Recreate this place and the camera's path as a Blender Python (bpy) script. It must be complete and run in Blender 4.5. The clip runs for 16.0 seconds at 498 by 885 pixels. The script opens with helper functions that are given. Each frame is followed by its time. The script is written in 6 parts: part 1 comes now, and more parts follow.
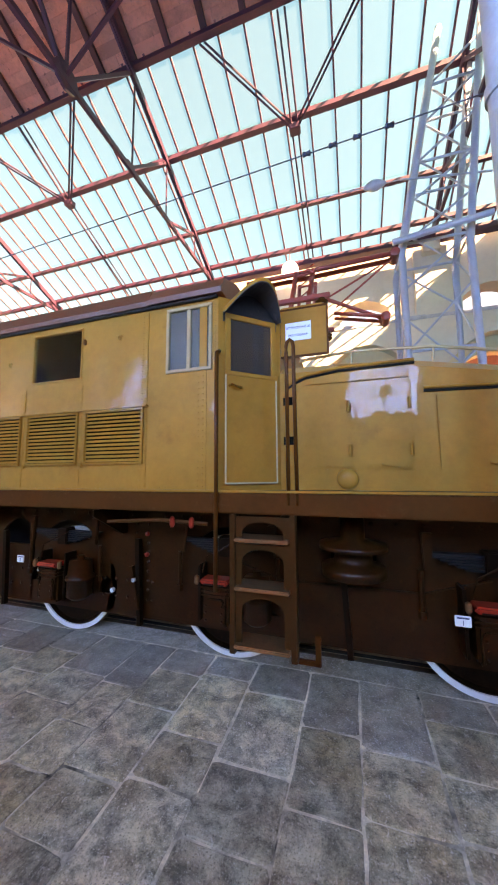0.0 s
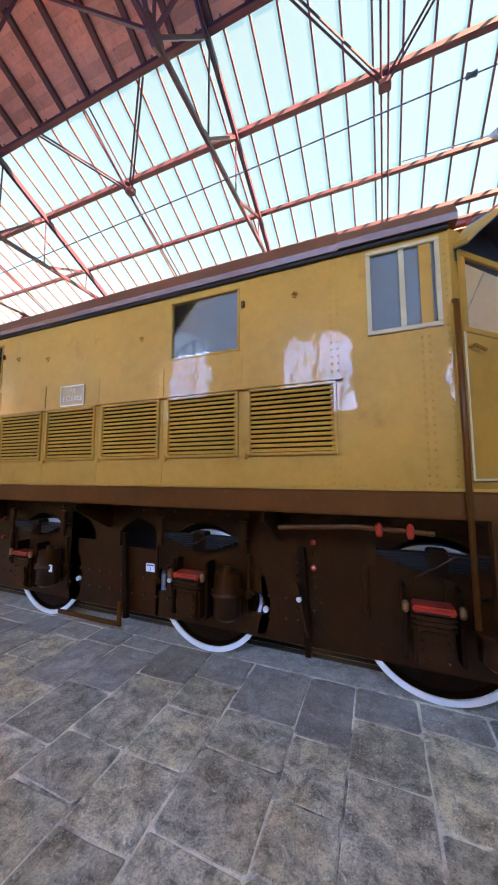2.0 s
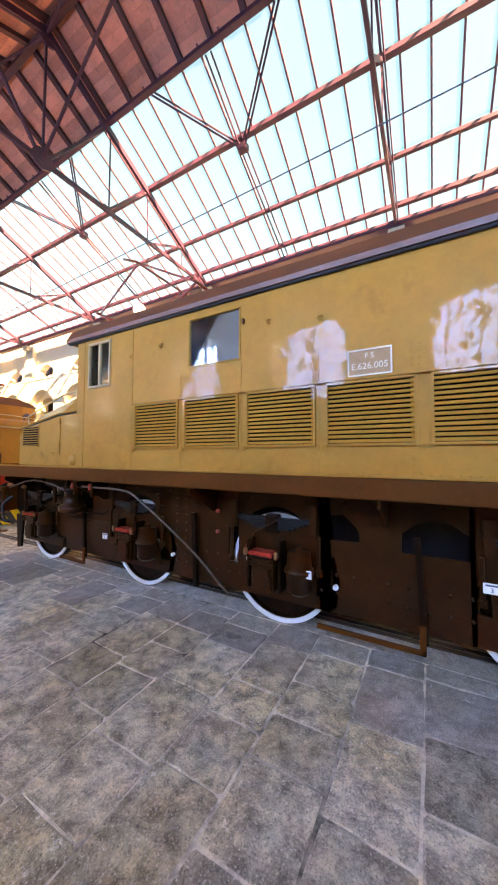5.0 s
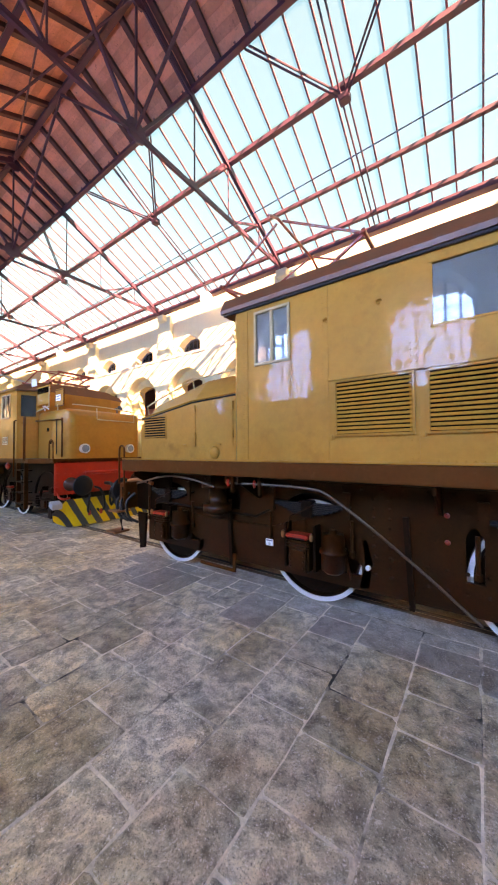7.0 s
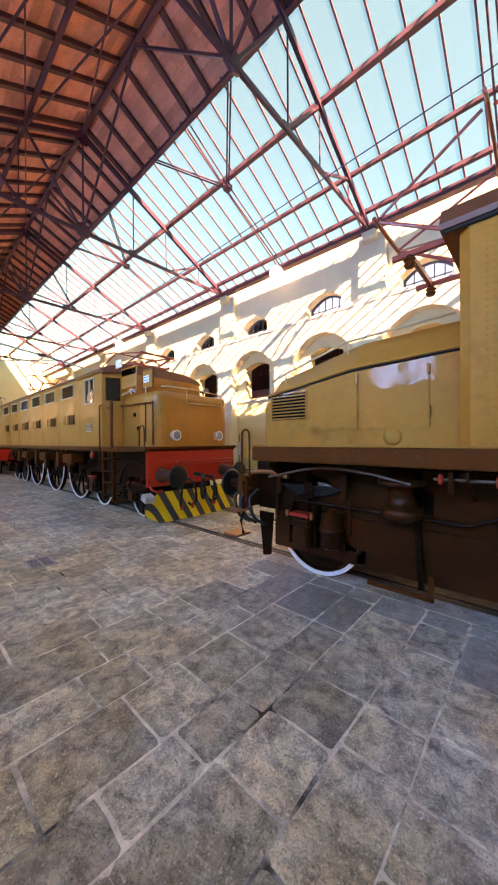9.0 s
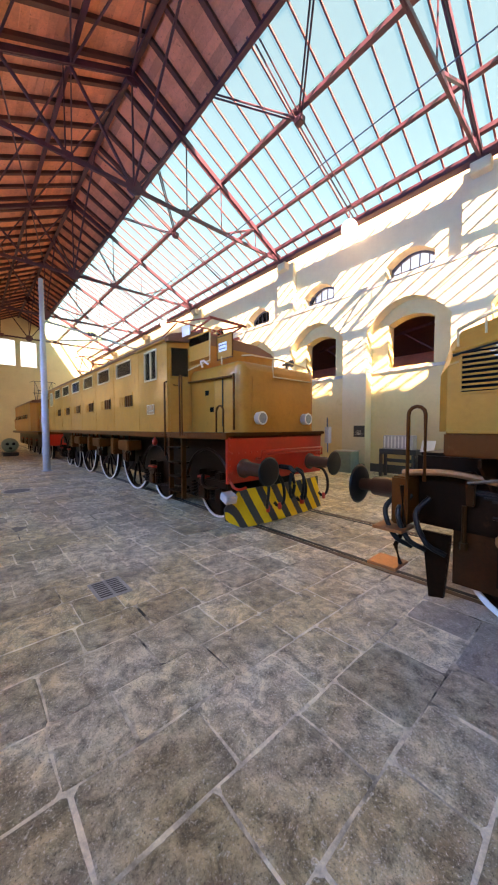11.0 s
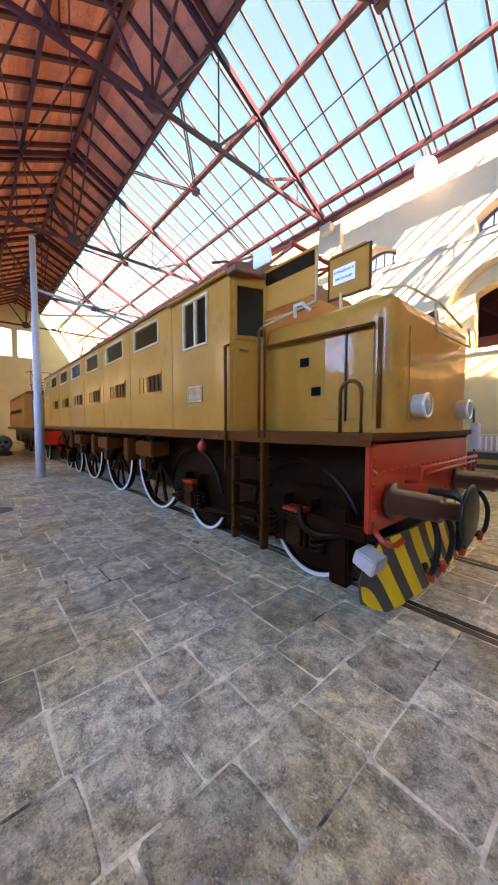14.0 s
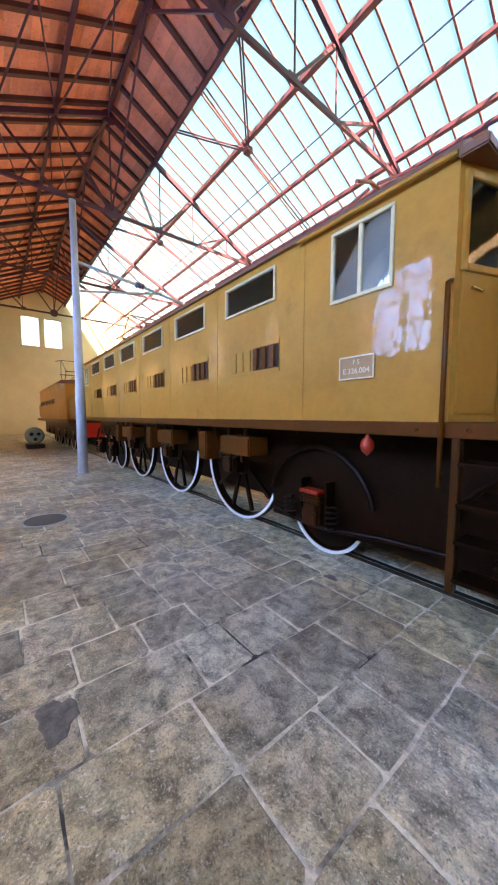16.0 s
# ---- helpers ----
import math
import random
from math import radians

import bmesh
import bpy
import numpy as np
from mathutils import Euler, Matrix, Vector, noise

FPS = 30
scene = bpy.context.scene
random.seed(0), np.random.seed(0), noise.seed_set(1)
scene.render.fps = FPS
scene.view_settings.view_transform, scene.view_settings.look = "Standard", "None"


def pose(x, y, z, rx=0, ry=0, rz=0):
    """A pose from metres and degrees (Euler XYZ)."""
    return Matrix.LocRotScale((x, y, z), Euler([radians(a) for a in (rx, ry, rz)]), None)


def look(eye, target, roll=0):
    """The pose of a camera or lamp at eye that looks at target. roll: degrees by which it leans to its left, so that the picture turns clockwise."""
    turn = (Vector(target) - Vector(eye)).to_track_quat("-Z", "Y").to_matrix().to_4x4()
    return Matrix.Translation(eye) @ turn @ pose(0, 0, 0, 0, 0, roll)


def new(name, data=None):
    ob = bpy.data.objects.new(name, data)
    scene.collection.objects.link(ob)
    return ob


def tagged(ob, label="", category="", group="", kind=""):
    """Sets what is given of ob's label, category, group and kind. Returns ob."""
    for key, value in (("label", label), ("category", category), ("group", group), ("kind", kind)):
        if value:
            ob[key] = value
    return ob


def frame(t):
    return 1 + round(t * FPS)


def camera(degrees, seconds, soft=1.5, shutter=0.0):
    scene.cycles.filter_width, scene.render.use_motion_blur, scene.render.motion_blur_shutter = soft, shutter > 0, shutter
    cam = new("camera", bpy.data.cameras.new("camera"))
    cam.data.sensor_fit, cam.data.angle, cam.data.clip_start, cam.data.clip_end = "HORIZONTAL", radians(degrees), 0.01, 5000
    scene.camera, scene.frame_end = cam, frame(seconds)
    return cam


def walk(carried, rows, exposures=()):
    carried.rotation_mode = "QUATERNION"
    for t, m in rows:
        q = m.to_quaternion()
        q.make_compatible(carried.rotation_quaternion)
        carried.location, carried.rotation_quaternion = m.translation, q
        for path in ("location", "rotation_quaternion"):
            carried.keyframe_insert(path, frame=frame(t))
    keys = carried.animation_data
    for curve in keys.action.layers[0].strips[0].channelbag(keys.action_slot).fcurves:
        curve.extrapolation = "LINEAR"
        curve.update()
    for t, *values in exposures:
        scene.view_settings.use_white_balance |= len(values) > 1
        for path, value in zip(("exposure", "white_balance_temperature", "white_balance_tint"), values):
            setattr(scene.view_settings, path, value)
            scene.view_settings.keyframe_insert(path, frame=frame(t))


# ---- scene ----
cam = camera(75.9, 16.0, soft=2.1)
PATH = [
    (0, (0.363, -3.68, 1.841), (-0.242, -1.785, 2.043), -0.3),
    (0.5, (0.035, -3.607, 1.84), (-0.576, -1.714, 2.047), -0.3),
    (1, (-0.37, -3.577, 1.817), (-1.014, -1.695, 2.025), -0.2),
    (1.5, (-0.816, -3.582, 1.823), (-1.51, -1.717, 2.026), -0.1),
    (2, (-1.238, -3.499, 1.812), (-1.983, -1.653, 2.004), -0.1),
    (2.5, (-1.679, -3.496, 1.794), (-2.462, -1.664, 1.974), 0.0),
    (3, (-2.121, -3.534, 1.779), (-2.931, -1.712, 1.946), 0.1),
    (3.5, (-2.562, -3.538, 1.782), (-3.393, -1.725, 1.932), 0.1),
    (4, (-2.954, -3.678, 1.788), (-3.81, -1.876, 1.927), 0.0),
    (4.5, (-3.389, -3.783, 1.773), (-4.297, -2.005, 1.894), 0.0),
    (5, (-3.79, -3.828, 1.859), (-4.773, -2.089, 1.948), 0.2),
    (7.3, (-6.103, -4.123, 1.819), (-7.291, -2.515, 1.87), -0.4),
    (7.5, (-6.289, -4.114, 1.834), (-7.495, -2.52, 1.885), -0.4),
    (8, (-6.74, -4.155, 1.827), (-7.979, -2.586, 1.874), -0.5),
    (8.5, (-7.212, -4.17, 1.795), (-8.497, -2.638, 1.82), -0.3),
    (9, (-7.712, -4.162, 1.758), (-9.06, -2.685, 1.752), -0.3),
    (9.5, (-8.208, -4.143, 1.702), (-9.622, -2.729, 1.663), -0.5),
    (10, (-8.716, -4.093, 1.668), (-10.183, -2.735, 1.603), -0.4),
    (10.2, (-8.906, -4.067, 1.679), (-10.388, -2.725, 1.605), -0.4),
    (12.3, (-10.704, -3.467, 1.8), (-12.207, -2.152, 1.697), -0.1),
    (12.5, (-10.92, -3.413, 1.782), (-12.422, -2.096, 1.685), 0.0),
    (13, (-11.396, -3.343, 1.772), (-12.888, -2.016, 1.666), -0.0),
    (13.5, (-11.82, -3.255, 1.776), (-13.314, -1.93, 1.66), -0.1),
    (14, (-12.35, -3.205, 1.736), (-13.855, -1.892, 1.62), 0.0),
    (14.5, (-12.831, -3.272, 1.764), (-14.35, -1.977, 1.637), -0.1),
    (15, (-13.321, -3.301, 1.747), (-14.861, -2.034, 1.6), -0.2),
    (15.5, (-13.83, -3.4, 1.732), (-15.385, -2.154, 1.567), -0.0),
    (16, (-14.326, -3.456, 1.699), (-15.89, -2.22, 1.535), 0.1),
]
SKY, SUN = 0.087, 5.8
WINDOW, WINDOW_COLOUR = 112.0, (0.08, 0.335, 1.0)
EXPOSURES = [(0.0, 3.2, 14000, 37), (2.0, 3.3, 14200, 38), (5.0, 3.46, 14400, 40), (7.5, 3.25, 13800, 40), (9.0, 3.04, 12800, 38), (13.0, 3.08, 12200, 33), (16.0, 3.41, 12700, 34)]
SW0, SWD, SWH, SWZ0, SWZ1, SWZ2 = -2.7, 4.02, 0.98, 3.4, 5.4, 6.2
walk(cam, [(t, look(*p)) for t, *p in PATH], EXPOSURES)

# ---- light ----
SUN_WAY = Vector((-1.77, 1.0, -1.6)).normalized()
world = bpy.data.worlds.new("world")
scene.world = world
world.use_nodes = True
wn = world.node_tree.nodes
sky = wn.new("ShaderNodeTexSky")
sky.sky_type = "NISHITA"
sky.sun_disc = False
sky.sun_elevation = math.asin(-SUN_WAY.z)
sky.sun_rotation = math.atan2(-SUN_WAY.x, -SUN_WAY.y)
sky.air_density = 1.0
sky.dust_density = 2.0
world.node_tree.links.new(sky.outputs[0], wn["Background"].inputs[0])
wn["Background"].inputs[1].default_value = SKY
sun = new("sun", bpy.data.lights.new("sun", "SUN"))
sun.data.energy = SUN
sun.data.angle = radians(0.4)
sun.data.color = (1.0, 0.93, 0.82)
sun.matrix_world = look((20, -8, 25), Vector((20, -8, 25)) + SUN_WAY)

# daylight standing in the tall side windows
for k in range(-6, 3):
    lamp = new("window_light", bpy.data.lights.new("window_light", "AREA"))
    lamp.data.shape = "RECTANGLE"
    lamp.data.size, lamp.data.size_y = 2 * SWH - 0.14, SWZ2 - SWZ0 - 0.5
    lamp.data.energy = WINDOW
    lamp.data.color = WINDOW_COLOUR
    lamp.matrix_world = look((SW0 + SWD * k, -7.56, (SWZ0 + SWZ2) / 2 - 0.2), (SW0 + SWD * k, 0, (SWZ0 + SWZ2) / 2 - 0.2))


# ---- materials ----
def srgb(r, g, b):
    return tuple(((c / 255) / 12.92 if c <= 10 else ((c / 255 + 0.055) / 1.055) ** 2.4) for c in (r, g, b))


def material(name, colour, rough=0.6, metal=0.0, vary=0.25, scale=4.0, bump=0.15, bump_scale=40.0, coat=0.0, coat_rough=0.03,
             spots=None, spot_amount=0.5, spot_scale=9.0, wave=0.0, per_object=0.0, island=0.0, spec=0.5):
    """A paint, stone or metal: base colour with broad and fine variation, stains of a second colour, relief."""
    m = bpy.data.materials.new(name)
    m.use_nodes = True
    t = m.node_tree
    b = t.nodes["Principled BSDF"]
    tc = t.nodes.new("ShaderNodeTexCoord")
    geo = t.nodes.new("ShaderNodeNewGeometry")
    pos = geo.outputs["Position"]

    def noise_tex(s, detail=5.0, rough_=0.6):
        n = t.nodes.new("ShaderNodeTexNoise")
        n.inputs["Scale"].default_value = s
        n.inputs["Detail"].default_value = detail
        n.inputs["Roughness"].default_value = rough_
        t.links.new(pos, n.inputs["Vector"])
        return n.outputs["Fac"]

    def math_node(op, a, c):
        n = t.nodes.new("ShaderNodeMath")
        n.operation = op
        for i, v in enumerate((a, c)):
            if isinstance(v, (int, float)):
                n.inputs[i].default_value = v
            else:
                t.links.new(v, n.inputs[i])
        return n.outputs[0]

    broad, fine = noise_tex(scale), noise_tex(scale * 9.0, 6.0, 0.7)
    mix = math_node("ADD", math_node("MULTIPLY", broad, 0.6), math_node("MULTIPLY", fine, 0.4))
    if per_object or island:
        if island:
            rnd = geo.outputs["Random Per Island"]
        else:
            oi = t.nodes.new("ShaderNodeObjectInfo")
            rnd = oi.outputs["Random"]
        amount = per_object or island
        mix = math_node("ADD", mix, math_node("MULTIPLY", math_node("SUBTRACT", rnd, 0.5), amount))
    ramp = t.nodes.new("ShaderNodeMapRange")
    ramp.inputs["From Min"].default_value, ramp.inputs["From Max"].default_value = 0.36, 0.64
    ramp.inputs["To Min"].default_value, ramp.inputs["To Max"].default_value = 1.0 - vary, 1.0 + vary
    t.links.new(mix, ramp.inputs["Value"])
    col = t.nodes.new("ShaderNodeVectorMath")
    col.operation = "SCALE"
    col.inputs[0].default_value = colour
    t.links.new(ramp.outputs[0], col.inputs["Scale"])
    out = col.outputs[0]
    if spots:
        sn = noise_tex(spot_scale, 8.0, 0.65)
        r2 = t.nodes.new("ShaderNodeMapRange")
        r2.inputs["From Min"].default_value, r2.inputs["From Max"].default_value = 0.68 - 0.25 * spot_amount, 0.8 - 0.2 * spot_amount
        t.links.new(sn, r2.inputs["Value"])
        mx = t.nodes.new("ShaderNodeMix")
        mx.data_type = "RGBA"
        t.links.new(r2.outputs[0], mx.inputs["Factor"])
        t.links.new(out, mx.inputs["A"])
        mx.inputs["B"].default_value = (*spots, 1)
        out = mx.outputs["Result"]
    t.links.new(out, b.inputs["Base Color"])
    rr = t.nodes.new("ShaderNodeMapRange")
    rr.inputs["To Min"].default_value, rr.inputs["To Max"].default_value = max(0.02, rough * 0.75), min(1.0, rough * 1.25)
    t.links.new(fine, rr.inputs["Value"])
    t.links.new(rr.outputs[0], b.inputs["Roughness"])
    b.inputs["Metallic"].default_value = metal
    b.inputs["Specular IOR Level"].default_value = spec
    b.inputs["Coat Weight"].default_value = coat
    b.inputs["Coat Roughness"].default_value = coat_rough
    bp = t.nodes.new("ShaderNodeBump")
    bp.inputs["Strength"].default_value = bump
    bp.inputs["Distance"].default_value = 0.01
    t.links.new(noise_tex(bump_scale, 4.0), bp.inputs["Height"])
    t.links.new(bp.outputs[0], b.inputs["Normal"])
    if wave:
        bw = t.nodes.new("ShaderNodeBump")
        bw.inputs["Strength"].default_value = 1.0
        bw.inputs["Distance"].default_value = wave
        t.links.new(noise_tex(4.5, 3.0, 0.42), bw.inputs["Height"])
        t.links.new(bw.outputs[0], b.inputs["Coat Normal"])
        t.links.new(bw.outputs[0], bp.inputs["Normal"])
    return m


def glass_material(name, tint, rough=0.0, solid=None):
    m = bpy.data.materials.new(name)
    m.use_nodes = True
    t = m.node_tree
    b = t.nodes["Principled BSDF"]
    b.inputs["Base Color"].default_value = (*tint, 1)
    b.inputs["Roughness"].default_value = rough
    if solid is None:
        tr = t.nodes.new("ShaderNodeBsdfTransparent")
        tr.inputs[0].default_value = (*tint, 1)
        gl = t.nodes.new("ShaderNodeBsdfGlossy")
        gl.inputs["Roughness"].default_value = 0.03
        mx = t.nodes.new("ShaderNodeMixShader")
        fr = t.nodes.new("ShaderNodeFresnel")
        fr.inputs[0].default_value = 1.5
        t.links.new(fr.outputs[0], mx.inputs[0])
        t.links.new(tr.outputs[0], mx.inputs[1])
        t.links.new(gl.outputs[0], mx.inputs[2])
        t.links.new(mx.outputs[0], t.nodes["Material Output"].inputs[0])
    return m


OCHRE = material("ochre_paint", (0.46, 0.172, 0.028), 0.45, vary=0.14, scale=1.2, bump=0.03, bump_scale=60, coat=0.34, coat_rough=0.006, wave=0.0042, spots=(0.36, 0.128, 0.02), spot_amount=0.4, spot_scale=2.2, spec=0.1)
BROWN = material("brown_paint", (0.118, 0.027, 0.0045), 0.4, spec=0.1, vary=0.18, scale=2, bump=0.05, coat=0.08, spots=(0.14, 0.05, 0.02), spot_amount=0.25)
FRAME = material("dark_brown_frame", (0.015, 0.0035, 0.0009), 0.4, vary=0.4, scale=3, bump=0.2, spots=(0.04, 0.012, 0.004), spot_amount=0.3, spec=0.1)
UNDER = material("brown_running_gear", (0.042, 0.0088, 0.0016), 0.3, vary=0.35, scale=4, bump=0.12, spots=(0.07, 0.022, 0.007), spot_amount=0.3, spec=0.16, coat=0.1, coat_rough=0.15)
BLACK = material("black_iron", (0.008, 0.007, 0.007), 0.4, vary=0.3, bump=0.1, spec=0.3)
LADDERPAINT = material("dark_brown_ladder_paint", (0.075, 0.019, 0.004), 0.35, vary=0.2, scale=3, bump=0.06, coat=0.1, coat_rough=0.1, spots=(0.11, 0.04, 0.014), spot_amount=0.25, spec=0.15)
BUFFERPAINT = material("glossy_red_brown_paint", (0.075, 0.02, 0.009), 0.35, vary=0.2, scale=4, bump=0.05, coat=0.5, coat_rough=0.08, spots=(0.05, 0.014, 0.006), spot_amount=0.3, spec=0.2)
ROOFPAINT = material("red_brown_roof_paint", (0.17, 0.048, 0.02), 0.45, vary=0.15, scale=2, bump=0.08, spots=(0.2, 0.1, 0.07), spot_amount=0.25)
WHITE = material("white_paint", (0.78, 0.77, 0.74), 0.5, vary=0.05, scale=6, bump=0.1, spots=(0.5, 0.48, 0.44), spot_amount=0.15)
RED = material("red_paint", (0.52, 0.022, 0.007), 0.35, vary=0.12, scale=2, bump=0.06, coat=0.5, spots=(0.4, 0.03, 0.015), spot_amount=0.25)
YELLOW = material("yellow_paint", (0.78, 0.50, 0.02), 0.4, vary=0.1, scale=3, bump=0.08, spots=(0.45, 0.27, 0.03), spot_amount=0.25)
CHARCOAL = material("charcoal_paint", (0.045, 0.043, 0.045), 0.45, vary=0.2, bump=0.08, spots=(0.12, 0.11, 0.1), spot_amount=0.25)
PANTO = material("red_pantograph_paint", (0.36, 0.045, 0.03), 0.4, vary=0.2, bump=0.05, coat=0.3)
TRUSS = material("oxide_red_steel", (0.066, 0.016, 0.034), 0.55, vary=0.22, scale=2, bump=0.1, spots=(0.16, 0.05, 0.06), spot_amount=0.25)
PLANK = material("red_brown_planks", (0.62, 0.215, 0.14), 0.75, vary=0.25, scale=1.5, bump=0.3, island=0.22, spots=(0.2, 0.07, 0.045), spot_amount=0.3)
JOIST = material("dark_red_joist", (0.085, 0.022, 0.02), 0.7, vary=0.25, scale=3, bump=0.2)
PLASTER = material("cream_plaster", (0.61, 0.53, 0.385), 0.85, vary=0.08, scale=0.7, bump=0.25, bump_scale=25, spots=(0.55, 0.46, 0.31), spot_amount=0.25, spot_scale=1.6)
PLASTER_LOW = material("yellow_plaster", (0.64, 0.51, 0.27), 0.85, vary=0.09, scale=0.8, bump=0.25, bump_scale=25, spots=(0.55, 0.42, 0.21), spot_amount=0.25, spot_scale=1.6)
GREYSTONE = material("grey_stone_trim", (0.42, 0.40, 0.37), 0.8, vary=0.2, scale=4, bump=0.35, spots=(0.25, 0.23, 0.2), spot_amount=0.3)


def stone(name, dark, mid, pale, stain, per_object):
    """Worn lava paving: coarse mottling, pits, pale flecks and scuffs, broad brown stains."""
    m = bpy.data.materials.new(name)
    m.use_nodes = True
    t = m.node_tree
    b_ = t.nodes["Principled BSDF"]
    geo = t.nodes.new("ShaderNodeNewGeometry")
    if per_object:
        rnd = t.nodes.new("ShaderNodeObjectInfo").outputs["Random"]
    else:
        rnd = geo.outputs["Random Per Island"]

    def noise_at(scale_, detail, rough, distort=0.0):
        n = t.nodes.new("ShaderNodeTexNoise")
        n.inputs["Scale"].default_value, n.inputs["Detail"].default_value = scale_, detail
        n.inputs["Roughness"].default_value, n.inputs["Distortion"].default_value = rough, distort
        t.links.new(geo.outputs["Position"], n.inputs["Vector"])
        return n.outputs["Fac"]

    def ranged(value, lo, hi, a=0.0, z=1.0):
        r = t.nodes.new("ShaderNodeMapRange")
        r.inputs["From Min"].default_value, r.inputs["From Max"].default_value = lo, hi
        r.inputs["To Min"].default_value, r.inputs["To Max"].default_value = a, z
        t.links.new(value, r.inputs["Value"])
        return r.outputs[0]

    def mixed(fac, a, c, how="MIX"):
        x = t.nodes.new("ShaderNodeMix")
        x.data_type, x.blend_type = "RGBA", how
        t.links.new(fac, x.inputs["Factor"])
        for key, v in (("A", a), ("B", c)):
            if isinstance(v, tuple):
                x.inputs[key].default_value = (*v, 1)
            else:
                t.links.new(v, x.inputs[key])
        return x.outputs["Result"]

    mottle = noise_at(7.0, 12.0, 0.78, 0.4)
    grit = noise_at(80.0, 5.0, 0.75)
    out = mixed(ranged(mottle, 0.39, 0.59), dark, mid)
    out = mixed(ranged(noise_at(2.3, 8.0, 0.7, 0.6), 0.5, 0.62, 0.0, 0.55), out, dark)
    out = mixed(ranged(noise_at(0.75, 5.0, 0.6), 0.42, 0.6, 0.0, 0.75), out, stain, "MULTIPLY")
    out = mixed(ranged(noise_at(19.0, 9.0, 0.75, 0.8), 0.58, 0.66, 0.0, 0.7), out, pale)
    out = mixed(ranged(grit, 0.57, 0.66, 0.0, 0.75), out, pale)
    out = mixed(ranged(grit, 0.45, 0.35, 0.0, 0.85), out, tuple(c * 0.35 for c in dark))
    sc = t.nodes.new("ShaderNodeVectorMath")
    sc.operation = "SCALE"
    t.links.new(out, sc.inputs[0])
    t.links.new(ranged(rnd, 0.0, 1.0, 0.72, 1.22), sc.inputs["Scale"])
    t.links.new(sc.outputs[0], b_.inputs["Base Color"])
    t.links.new(ranged(mottle, 0.3, 0.7, 0.36, 0.66), b_.inputs["Roughness"])
    b_.inputs["Specular IOR Level"].default_value = 0.4
    coarse = t.nodes.new("ShaderNodeBump")
    coarse.inputs["Strength"].default_value, coarse.inputs["Distance"].default_value = 0.8, 0.012
    t.links.new(mottle, coarse.inputs["Height"])
    fine = t.nodes.new("ShaderNodeBump")
    fine.inputs["Strength"].default_value, fine.inputs["Distance"].default_value = 0.7, 0.004
    t.links.new(grit, fine.inputs["Height"])
    t.links.new(coarse.outputs[0], fine.inputs["Normal"])
    t.links.new(fine.outputs[0], b_.inputs["Normal"])
    return m


LAVA = ((0.18, 0.157, 0.115), (0.77, 0.675, 0.49), (0.95, 0.89, 0.75), (0.95, 0.80, 0.55))
SLAB = stone("lava_stone_slab", *LAVA, True)
SLAB_FAR = stone("lava_stone_paving", *LAVA, False)
MORTAR = material("pale_mortar", (0.80, 0.70, 0.54), 0.85, vary=0.35, scale=7, bump=0.6, spots=(0.05, 0.043, 0.035), spot_amount=0.8, spot_scale=1.7)
DUST = stone("pale_cement_edge", (0.24, 0.21, 0.17), (0.50, 0.45, 0.38), (0.80, 0.76, 0.70), (0.8, 0.68, 0.52), False)
STAIN = material("oil_soaked_stone", (0.17, 0.148, 0.12), 0.6, vary=0.5, scale=14, bump=0.6, spots=(0.2, 0.18, 0.15), spot_amount=0.35, spot_scale=20)
RAIL = material("rusty_rail", (0.12, 0.07, 0.045), 0.45, metal=0.6, vary=0.3, scale=8, bump=0.2)
POLE = material("grey_blue_paint", (0.36, 0.42, 0.46), 0.45, vary=0.12, scale=3, bump=0.08, spots=(0.28, 0.3, 0.31), spot_amount=0.25)
IRON = material("cast_iron", (0.34, 0.33, 0.31), 0.5, metal=0.1, vary=0.3, scale=6, bump=0.2, spots=(0.18, 0.15, 0.12), spot_amount=0.3)
CHROME = material("polished_steel", (0.72, 0.71, 0.68), 0.3, metal=0.6, vary=0.1, bump=0.05)
BRASS = material("brass", (0.55, 0.33, 0.12), 0.25, metal=1.0, vary=0.15, bump=0.05)
COPPER = material("worn_copper_step", (0.40, 0.16, 0.07), 0.35, metal=0.7, vary=0.25, bump=0.15)
PALEWOOD = material("pale_window_wood", (0.42, 0.25, 0.11), 0.5, vary=0.15, scale=6, bump=0.1)
TAN = material("pale_ochre_frame", (0.52, 0.38, 0.2), 0.45, vary=0.12, bump=0.1)
DARKROOM = material("cab_interior_grey", (0.2, 0.185, 0.165), 0.8, vary=0.15, bump=0.1)
GREYTRIM = material("grey_metal_box", (0.42, 0.42, 0.41), 0.5, vary=0.15, scale=5, bump=0.1, spots=(0.25, 0.24, 0.23), spot_amount=0.25)
GREEN = material("grey_green_paint", (0.170, 0.272, 0.255), 0.45, vary=0.15, bump=0.1)
SIGN = material("white_blue_enamel", (0.72, 0.80, 0.84), 0.3, vary=0.05, bump=0.03)
INK = material("dark_blue_ink", (0.03, 0.06, 0.12), 0.5, vary=0.05)
PLATE = material("cast_plate", (0.40, 0.19, 0.085), 0.55, vary=0.15, bump=0.1, spec=0.2)
PLATE_TEXT = material("bright_plate_lettering", (0.62, 0.50, 0.34), 0.5, metal=0.2, vary=0.08)
BARS = material("window_bar_steel", (0.05, 0.06, 0.09), 0.5, vary=0.15)
GLAZING_BAR = material("glazing_bar", (0.20, 0.05, 0.06), 0.55, vary=0.15)
PANE = glass_material("roof_glass", (0.86, 0.93, 0.93))
pt = PANE.node_tree
milk = pt.nodes.new("ShaderNodeBsdfTranslucent")
